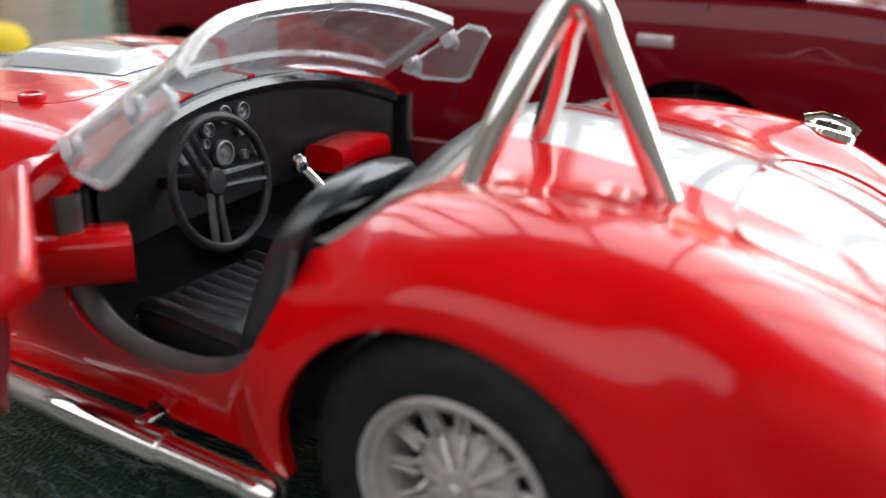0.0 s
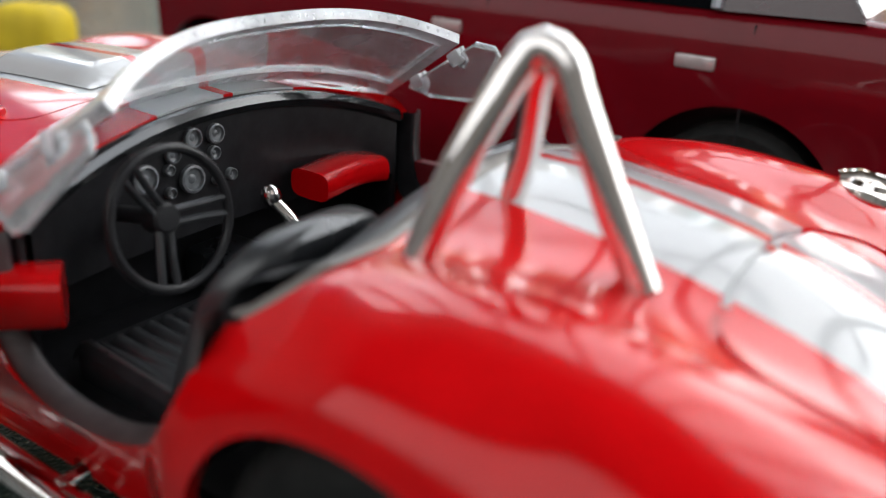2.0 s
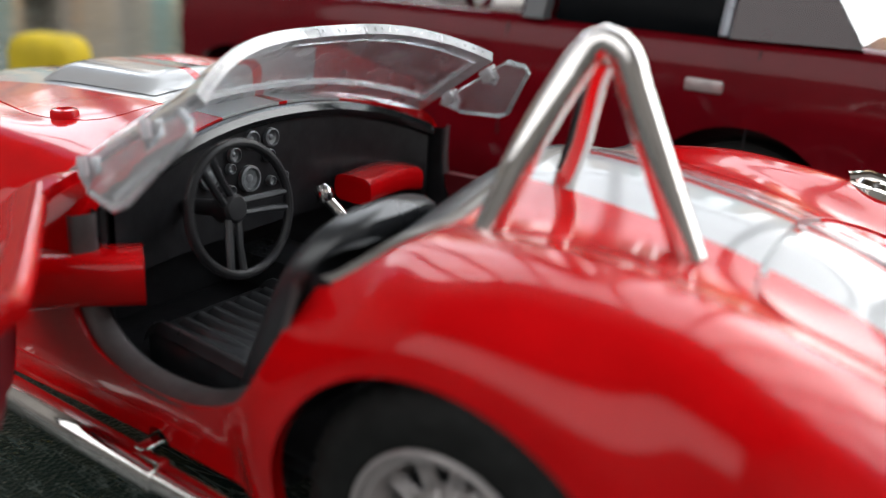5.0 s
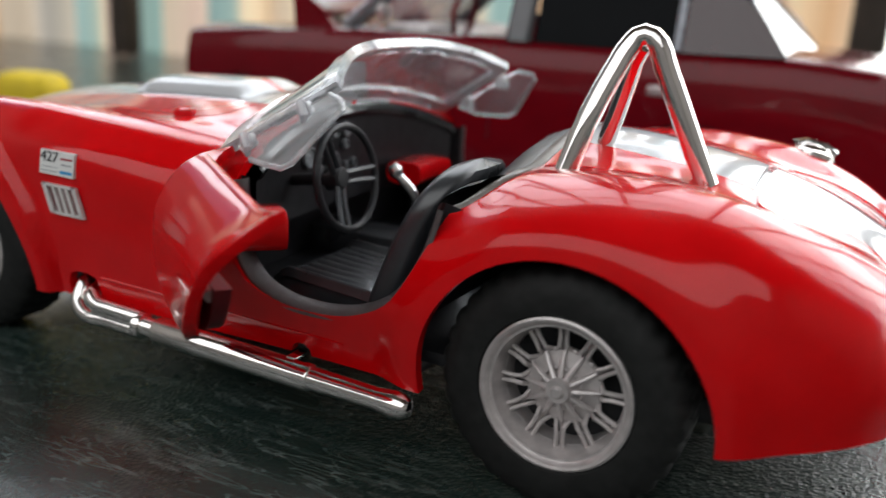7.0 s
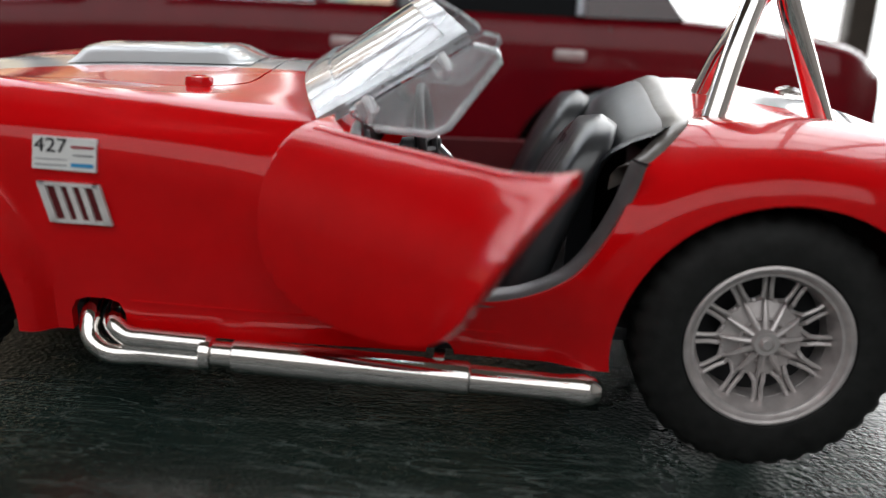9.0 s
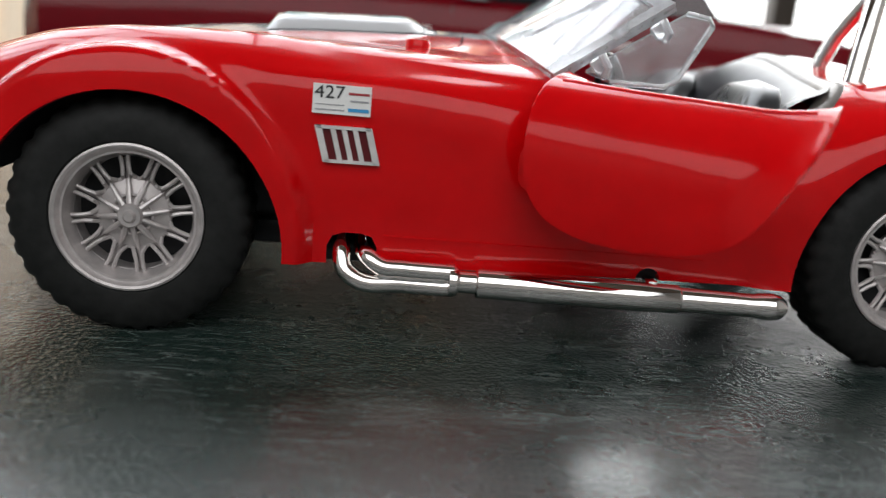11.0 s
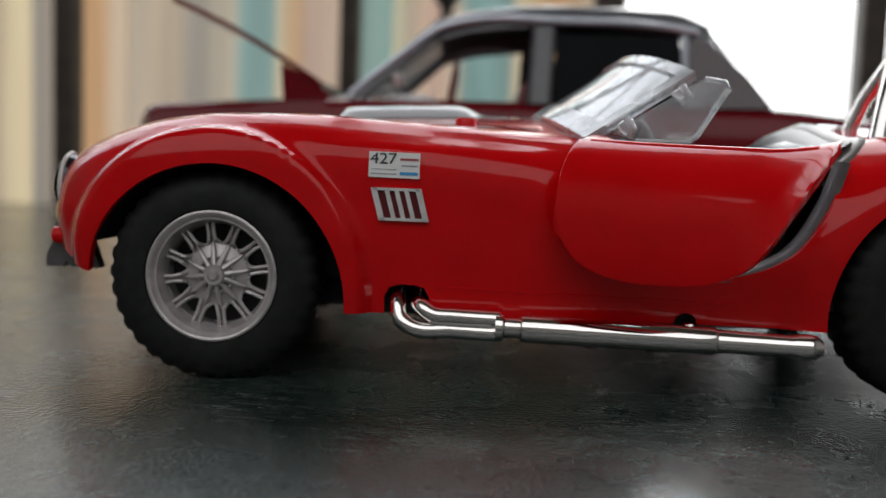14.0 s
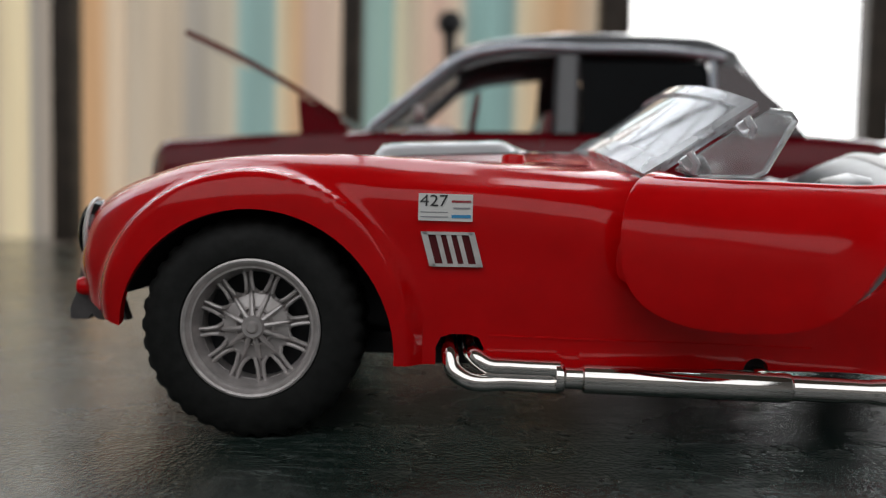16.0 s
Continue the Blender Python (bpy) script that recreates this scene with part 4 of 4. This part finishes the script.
# headlamps, overriders
for s in (1, -1):
    m = Matrix.Translation((-0.555, 0.50 * s, 0.575)) @ Matrix.Rotation(radians(-88), 4, "Y") @ Matrix.Rotation(radians(-6 * s), 4, "X")
    bm = bmesh.new()
    lathe(bm, [(0.106, -0.06), (0.108, 0.006), (0.094, 0.024)], m, 40)
    lamp = part("headlamp", bm, PANEL, car, "round headlamp with thin silver ring")
    bm = bmesh.new()
    lathe(bm, [(0.104, 0.006), (0.113, 0.008), (0.115, 0.014), (0.111, 0.020), (0.098, 0.026), (0.092, 0.024)], m, 40)
    part("trim_ring", bm, SILVER, lamp)
    bm = bmesh.new()
    lathe(bm, [(0.096, 0.022), (0.085, 0.040), (0.05, 0.056), (0.02, 0.061), (0, 0.062)], m, 40)
    part("lens", bm, SMOKED, lamp)
    bm = bmesh.new()
    prism(bm, [(-0.605, 0.49), (-0.545, 0.49), (-0.50, 0.42), (-0.46, 0.295), (-0.555, 0.295), (-0.575, 0.315), (-0.59, 0.295), (-0.645, 0.295), (-0.645, 0.335), (-0.62, 0.39)], "y", 0.475 * s, 0.525 * s)
    bmesh.ops.recalc_face_normals(bm, faces=bm.faces)
    over = part("overrider", bm, SILL, car, "grey bumper overrider")
    bm = bmesh.new()
    lathe(bm, [(0.028, -0.06), (0.032, 0.0), (0.026, 0.018), (0.012, 0.026), (0, 0.027)], Matrix.Translation((-0.592, 0.535 * s, 0.405)) @ Matrix.Rotation(radians(-90), 4, "Y"), 20)
    part("lamp", bm, DOOR_RED, over, "small red round lamp")

# side badge and vent
bm = bmesh.new()
yb = side_y(0.57, 0.68) - 0.006
tilt = (side_y(0.57, 0.72) - side_y(0.57, 0.645)) / 0.075
def on_side(x, z, d=0.0):
    return (x, yb + tilt * (z - 0.68) - d, z)
prism(bm, [(0.49, 0.645), (0.645, 0.643), (0.645, 0.720), (0.49, 0.722)], "y", 0, 0.012)
for v in bm.verts:
    v.co.y += yb + tilt * (v.co.z - 0.68)
plate = part("badge", bm, WHITE, car, "white side badge reading 427")


def lettering(text, x, z, size, material, d, parent, squeeze=1.0):
    c = bpy.data.curves.new("lettering", "FONT")
    c.body, c.size, c.extrude = text, size, 0.0006
    ob = new("work", c)
    dg = bpy.context.evaluated_depsgraph_get()
    me = bpy.data.meshes.new_from_object(ob.evaluated_get(dg))
    bpy.data.objects.remove(ob)
    for v in me.vertices:
        lx, lz = v.co.x * squeeze, v.co.y
        v.co = Vector(on_side(x + lx, z + lz, d + v.co.z))
    return part_mesh("lettering", me, material, parent)


lettering("427", 0.494, 0.686, 0.047, INK, 0.002, plate, 1.15)
for x0, x1, z0, z1, mt in ((0.585, 0.640, 0.697, 0.703, INK_RED), (0.585, 0.640, 0.653, 0.662, INK_BLUE), (0.497, 0.575, 0.668, 0.670, GREY_INK), (0.497, 0.575, 0.654, 0.657, GREY_INK), (0.590, 0.638, 0.679, 0.683, GREY_INK)):
    bm = bmesh.new()
    vs = [bm.verts.new(on_side(*q, 0.002)) for q in ((x0, z0), (x1, z0), (x1, z1), (x0, z1))]
    bm.faces.new(vs)
    part("printed_bar", bm, mt, plate)

yv = side_y(0.585, 0.56)
tilt = (side_y(0.585, 0.61) - side_y(0.585, 0.515)) / 0.095
yb = yv + tilt * 0.12 - 0.004
def slab(bm, pts, d0, d1):
    prism(bm, pts, "y", 0, 0.001)
    n = len(pts)
    vs = list(bm.verts)[-2 * n:]
    for i, v in enumerate(vs):
        v.co = Vector(on_side(v.co.x, v.co.z, d0 if i < n else d1))
bm = bmesh.new()
def vx(u, w):
    return (0.512 + 0.13 * u + 0.022 * (1 - w), 0.522 + 0.083 * w)
slab(bm, [vx(-0.06, -0.08), vx(1.06, -0.08), vx(1.06, 1.08), vx(-0.06, 1.08)], -0.004, 0.002)
vent = part("side_vent", bm, INNER_RED, car, "side vent with silver slats")
for k in range(1, 4):
    bm = bmesh.new()
    u0, u1 = -0.01 + k * 0.23, 0.095 + k * 0.23
    slab(bm, [vx(u0, 0), vx(u1, 0), vx(u1, 1), vx(u0, 1)], 0.0, 0.010)
    part("slat", bm, SILVER, vent)
bm = bmesh.new()
for q in ([vx(-0.06, 1.0), vx(1.06, 1.0), vx(1.06, 1.1), vx(-0.06, 1.1)], [vx(-0.06, -0.1), vx(1.06, -0.1), vx(1.06, 0.0), vx(-0.06, 0.0)], [vx(-0.09, -0.1), vx(0.05, -0.1), vx(0.05, 1.1), vx(-0.09, 1.1)], [vx(0.95, -0.1), vx(1.09, -0.1), vx(1.09, 1.1), vx(0.95, 1.1)]):
    slab(bm, q, 0.0, 0.012)
part("frame", bm, SILVER, vent)


# ---- the dark red saloon behind ----
sedan = thing("toy_saloon", (0.9, 2.2, -0.018), "dark red die-cast toy saloon with its hood raised, behind the roadster", "toy car")
SY = 2.2
SW = 0.72


def sedan_body():
    rows = []
    for x in np.linspace(-1.13, 3.42, 90):
        e = smooth(-1.13, -1.03, x) * smooth(3.42, 3.2, x)
        zt = hermite([-1.13, -1.08, -0.9, -0.2, 0.3, 2.0, 2.4, 2.9, 3.3, 3.42], [0.93, 0.985, 1.0, 1.045, 1.065, 1.075, 1.08, 1.045, 0.98, 0.88], x)
        w = SW * (0.86 + 0.14 * e)
        zb = 0.26 + 0.06 * (1 - e)
        pts = [(w * 0.94, zb), (w * 0.985, zb + 0.12), (w, 0.62), (w * 0.985, zt - 0.10), (w * 0.94, zt - 0.02), (w * 0.80, zt + 0.005), (0, zt + 0.02)]
        full = [(-y, z) for y, z in pts] + [(y, z) for y, z in pts[-2::-1]]
        rows.append([(x, SY + y, z) for y, z in catmull(full, 61)])
    bm = bmesh.new()
    quad_sheet(bm, rows)
    for row in (rows[0], rows[-1]):
        bm.faces.new([bm.verts.new(p) for p in row])
    bmesh.ops.remove_doubles(bm, verts=bm.verts, dist=1e-5)
    bmesh.ops.recalc_face_normals(bm, faces=bm.faces)
    if sum(f.normal.z for f in bm.faces if f.calc_center_median().z > 0.9) < 0:
        bmesh.ops.reverse_faces(bm, faces=bm.faces)
    return thicken(solid(bm), 0.03)


sb = sedan_body()
for wx in (-0.62, 2.09):
    sb = cut(sb, cylinder_y(wx, 0.34, 0.41, 1.0, 3.4))
sb = cut(sb, solid_prism([(0.42, -0.60 + SY), (1.95, -0.60 + SY), (1.95, 0.60 + SY), (0.42, 0.60 + SY)], "z", 0.7, 1.3))
part_mesh("body", sb, DARK_RED, sedan, sharp=40)
bm = bmesh.new()
box(bm, (1.15, SY, 0.34), (4.2, 1.1, 0.2), 0.05)
box(bm, (1.15, SY, 0.60), (4.1, 0.9, 0.3), 0.05)
part("base_plate", bm, BLACK, sedan)

# pillars, rails and roof
def pillar(name, a, b, wide, thick, mat):
    for s in (1, -1):
        bm = bmesh.new()
        pa, pb = Vector((a[0], SY + s * a[1], a[2])), Vector((b[0], SY + s * b[1], b[2]))
        rows = []
        for i in range(7):
            p = pa.lerp(pb, i / 6)
            rows.append([(p.x - wide / 2, p.y, p.z), (p.x - wide / 3, p.y - s * -thick, p.z), (p.x + wide / 3, p.y - s * -thick, p.z), (p.x + wide / 2, p.y, p.z), (p.x, p.y - s * thick, p.z), (p.x - wide / 2, p.y, p.z)])
        quad_sheet(bm, rows)
        bmesh.ops.recalc_face_normals(bm, faces=bm.faces)
        part(name, bm, mat, sedan)


pillar("front_pillar", (0.12, 0.66, 1.06), (0.64, 0.57, 1.52), 0.13, 0.02, GREY_ROOF)
pillar("centre_pillar", (1.15, 0.685, 1.06), (1.17, 0.575, 1.50), 0.14, 0.02, GREY_ROOF)
bm = bmesh.new()
rows = []
for x in np.linspace(0.54, 2.10, 24):
    zc = hermite([0.54, 0.8, 1.3, 1.9, 2.10], [1.53, 1.605, 1.645, 1.63, 1.56], x)
    rows.append([(x, SY + y, z) for y, z in catmull([(-0.585, zc - 0.14), (-0.56, zc - 0.04), (-0.45, zc), (0, zc + 0.015), (0.45, zc), (0.56, zc - 0.04), (0.585, zc - 0.14)], 31)])
quad_sheet(bm, rows)
bmesh.ops.recalc_face_normals(bm, faces=bm.faces)
part_mesh("roof", thicken(solid(bm), 0.03), GREY_ROOF, sedan, "grey roof", sharp=40)
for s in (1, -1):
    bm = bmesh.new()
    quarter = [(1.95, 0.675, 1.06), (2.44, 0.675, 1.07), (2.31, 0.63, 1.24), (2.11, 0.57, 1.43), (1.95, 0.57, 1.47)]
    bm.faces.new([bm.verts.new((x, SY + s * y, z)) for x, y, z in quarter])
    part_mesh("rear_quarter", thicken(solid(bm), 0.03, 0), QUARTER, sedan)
    bm = bmesh.new()
    win = [(1.24, 0.665, 1.06), (1.96, 0.665, 1.06), (1.93, 0.58, 1.46), (1.24, 0.58, 1.46)]
    bm.faces.new([bm.verts.new((x, SY + s * y, z)) for x, y, z in win])
    part_mesh("rear_window", thicken(solid(bm), 0.012, 0), SMOKED, sedan, "dark side window")
for name, q in (("windscreen", ((0.08, 0.62, 1.07), (0.58, 0.54, 1.54))), ("back_window", ((2.42, 0.62, 1.08), (2.10, 0.54, 1.51)))):
    bm = bmesh.new()
    quad_sheet(bm, [[(q[0][0] - 0.08 * (1 - v * v) * (1 if name == "windscreen" else -1), SY + q[0][1] * v, q[0][2]) for v in np.linspace(-1, 1, 17)], [(q[1][0], SY + q[1][1] * v, q[1][2]) for v in np.linspace(-1, 1, 17)]])
    part_mesh(name, thicken(solid(bm), 0.012, 0), CLEAR, sedan)
# pale tube along roof edge and windscreen pillar imitates a reflection; then the window trim
for s in (1, -1):
    bm = bmesh.new()
    run = catmull([(0.10, -0.672, 1.085), (0.36, -0.645, 1.30), (0.60, -0.615, 1.475), (0.75, -0.606, 1.515), (1.3, -0.604, 1.53), (1.80, -0.606, 1.52), (2.02, -0.608, 1.49)], 40)
    tube(bm, [(x, SY + s * y, z) for x, y, z in run], 0.020, 8)
    part("roof_sheen", bm, TRIM_SHEEN, sedan)
    bm = bmesh.new()
    tube(bm, [(1.955, SY - s * 0.690, 1.07), (1.955, SY - s * 0.645, 1.27), (1.955, SY - s * 0.600, 1.47)], 0.022, 8)
    part("window_trim", bm, TRIM_SHEEN, sedan)
# raised hood
bm = bmesh.new()
rows = []
for i in range(13):
    a = i / 12
    x, z = -0.08 - 0.86 * a, 1.13 + 0.455 * a + 0.03 * math.sin(math.pi * a)
    rows.append([(x, SY + 0.62 * v, z) for v in np.linspace(-1, 1, 15)])
quad_sheet(bm, rows)
part_mesh("raised_hood", thicken(solid(bm), 0.03, 0), DARK_RED, sedan, "raised dark red hood")
for s in (-1, 1):
    bm = bmesh.new()
    prism(bm, [(-0.30, 1.02), (-0.02, 1.05), (-0.10, 1.14), (-0.32, 1.25)], "y", SY + s * 0.60, SY + s * 0.56)
    part("hood_hinge", bm, DARK_RED, sedan)
for hx in (0.85, 1.92):
    bm = bmesh.new()
    box(bm, (hx, SY - SW - 0.006, 0.885), (0.15, 0.025, 0.05), 0.01)
    part("door_handle", bm, ALLOY, sedan)
for wx in (-0.62, 2.09):
    for s in (-1, 1):
        m = Matrix.Translation((wx, SY + s * 0.66, 0.33)) @ Matrix.Rotation(radians(-90 * s), 4, "X")
        bm = bmesh.new()
        lathe(bm, [(0.2, 0), (0.31, 0.01), (0.348, -0.03), (0.348, -0.17), (0.29, -0.2), (0.2, -0.2)], m, 40)
        tyre = part("tyre", bm, RUBBER, sedan)
        bm = bmesh.new()
        lathe(bm, [(0.21, 0.0), (0.19, 0.005), (0.17, -0.02), (0.10, -0.03), (0.03, -0.01), (0, -0.005)], m, 40)
        part("rim", bm, ALLOY, tyre)
for sy in (-0.32, 0.32):
    bm = bmesh.new()
    box(bm, (1.06, SY + sy, 0.95), (0.10, 0.40, 0.50), 0.04, Matrix.Rotation(radians(10), 4, "Y"))
    part("seat", bm, DARK_RED, sedan, "dark red seat")
bm = bmesh.new()
box(bm, (0.36, SY - 0.70, 1.16), (0.06, 0.10, 0.09), 0.03)
part("door_mirror", bm, ALLOY, sedan)
bm = bmesh.new()
box(bm, (0.42, SY, 1.02), (0.30, 1.15, 0.16), 0.05)
part("dashboard", bm, ALLOY, sedan, "silver dashboard")
bm = bmesh.new()
tube(bm, [(0.66 + 0.02 * math.cos(a), SY - 0.32 + 0.13 * math.sin(a), 1.17 + 0.13 * math.cos(a)) for a in [2 * math.pi * k / 32 for k in range(33)]], 0.018, 8)
part("steering_wheel", bm, DARK_RED, sedan)
PALE = plain("worn_pale_print", (0.42, 0.20, 0.20), 0.4, grain=1500, vary=0.5)
for bx, bz, w, h in ((1.40, 0.80, 0.055, 0.12), (1.50, 0.80, 0.055, 0.12)):
    bm = bmesh.new()
    quad_sheet(bm, [[(bx - w / 2, SY - SW - 0.003, bz - h / 2), (bx + w / 2, SY - SW - 0.003, bz - h / 2)], [(bx - w / 2, SY - SW - 0.001, bz + h / 2), (bx + w / 2, SY - SW - 0.001, bz + h / 2)]])
    part("printed_bar", bm, PALE, sedan)
for sx in (1.03, 2.10):
    bm = bmesh.new()
    tube(bm, [(sx, SY - SW + 0.028, 1.03), (sx, SY - SW + 0.010, 0.95), (sx, SY - SW - 0.001, 0.78), (sx, SY - SW - 0.001, 0.55)], 0.004, 6)
    part("door_seam", bm, BLACK, sedan)


# ---- window behind ----
def curtain_material():
    """A woven curtain with stripes of beige, orange and sea green; emission stands in for daylight through it."""
    m, n, l, b = shader("self_lit_striped_curtain")
    tc = n.new("ShaderNodeTexCoord")
    sep = n.new("ShaderNodeSeparateXYZ")
    l.new(tc.outputs["Object"], sep.inputs[0])
    sc = n.new("ShaderNodeMath"); sc.operation = "MULTIPLY_ADD"
    sc.inputs[1].default_value, sc.inputs[2].default_value = 32 / 8.4, 6.01 / 8.4
    l.new(sep.outputs["X"], sc.inputs[0])
    fr = n.new("ShaderNodeMath"); fr.operation = "FRACT"
    l.new(sc.outputs[0], fr.inputs[0])
    cream, beige, grey, teal, orange, rose = (0.80, 0.70, 0.50), (0.66, 0.56, 0.44), (0.46, 0.42, 0.37), (0.30, 0.44, 0.42), (0.72, 0.46, 0.26), (0.66, 0.50, 0.42)
    stops = [(-6.01, cream), (-5.6, cream), (-5.45, grey), (-5.05, grey), (-4.9, orange), (-4.6, orange), (-4.5, beige), (-3.6, beige), (-3.2, grey), (-2.75, beige), (-2.62, teal), (-2.12, teal), (-2.02, cream), (-1.75, orange), (-1.6, rose), (-1.0, beige), (-0.86, teal), (-0.5, teal), (-0.4, cream), (0.15, rose), (0.5, beige), (0.62, teal), (1.2, teal), (1.3, cream), (1.9, orange), (2.39, beige)]
    r = ramp(n, l, fr.outputs[0], [((x + 6.01) / 8.4, c) for x, c in stops])
    # shading of the folds, multiplied into the stripe colours
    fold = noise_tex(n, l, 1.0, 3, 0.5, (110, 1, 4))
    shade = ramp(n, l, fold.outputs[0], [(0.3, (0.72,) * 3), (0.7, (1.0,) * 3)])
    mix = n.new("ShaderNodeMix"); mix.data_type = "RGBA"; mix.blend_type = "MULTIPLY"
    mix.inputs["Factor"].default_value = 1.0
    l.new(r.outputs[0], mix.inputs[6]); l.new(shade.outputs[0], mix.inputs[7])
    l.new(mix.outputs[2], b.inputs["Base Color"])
    # the cloth emits its own colour in place of daylight from behind
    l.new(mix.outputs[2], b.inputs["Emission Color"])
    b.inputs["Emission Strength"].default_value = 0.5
    b.inputs["Roughness"].default_value = 0.9
    return m


CURTAIN = curtain_material()
FRAME = plain("dark_wood_frame", (0.06, 0.045, 0.035), 0.5, grain=120, vary=0.3)
m, n, l, b = shader("bright_sky_outside")
b.inputs["Emission Color"].default_value = (1, 1, 1, 1)
b.inputs["Emission Strength"].default_value = 2.2
SKY = m
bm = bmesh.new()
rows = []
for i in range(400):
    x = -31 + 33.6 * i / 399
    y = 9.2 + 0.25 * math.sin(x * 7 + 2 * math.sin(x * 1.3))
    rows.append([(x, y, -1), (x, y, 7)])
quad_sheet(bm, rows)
tagged(part("curtain", bm, CURTAIN, None), "striped pale curtain with daylight glow put into its material", "curtain", kind="structure")
bm = bmesh.new()
quad_sheet(bm, [[(2.5, 9.7, -1), (32, 9.7, -1)], [(2.5, 9.7, 9), (32, 9.7, 9)]])
tagged(part("backdrop", bm, SKY, None), "bright white daylight outside the window", "sky", kind="structure")
for x0, x1 in ((-13.2, -12.6), (-8.8, -8.4), (-4.70, -4.42), (-0.99, -0.74), (2.25, 2.64), (5.55, 5.9), (9.5, 9.9), (14, 14.4)):
    bm = bmesh.new()
    box(bm, ((x0 + x1) / 2, 8.1, 13), (x1 - x0, 0.35, 26), 0.04)
    tagged(part("window_bar", bm, FRAME, None), "dark upright window bar", "window", "window bars", "structure")
bm = bmesh.new()
lathe(bm, [(0, 0.16), (0.10, 0.13), (0.16, 0.04), (0.16, -0.05), (0.08, -0.14), (0.06, -0.5)], Matrix.Translation((0.375, 7.85, 2.84)), 24)
tagged(part("window_latch", bm, BLACK, None), "black round window latch knob", "latch", kind="structure")
for zc in (7.5, 11.0, 15.0, 20.0):
    bm = bmesh.new()
    box(bm, (0, 8.45, zc), (60, 0.2, 0.2), 0.04)
    tagged(part("window_rail", bm, FRAME, None), "dark level window rail", "window", "window bars", "structure")
bm = bmesh.new()
box(bm, (-3.2, 2.05, 0.242), (0.55, 0.42, 0.52), 0.14, Matrix.Rotation(0.3, 4, "Z"), 4)
ob = part("cloth", bm, YELLOW, None)
tagged(ob, "folded bright yellow cloth on the table", "cloth")
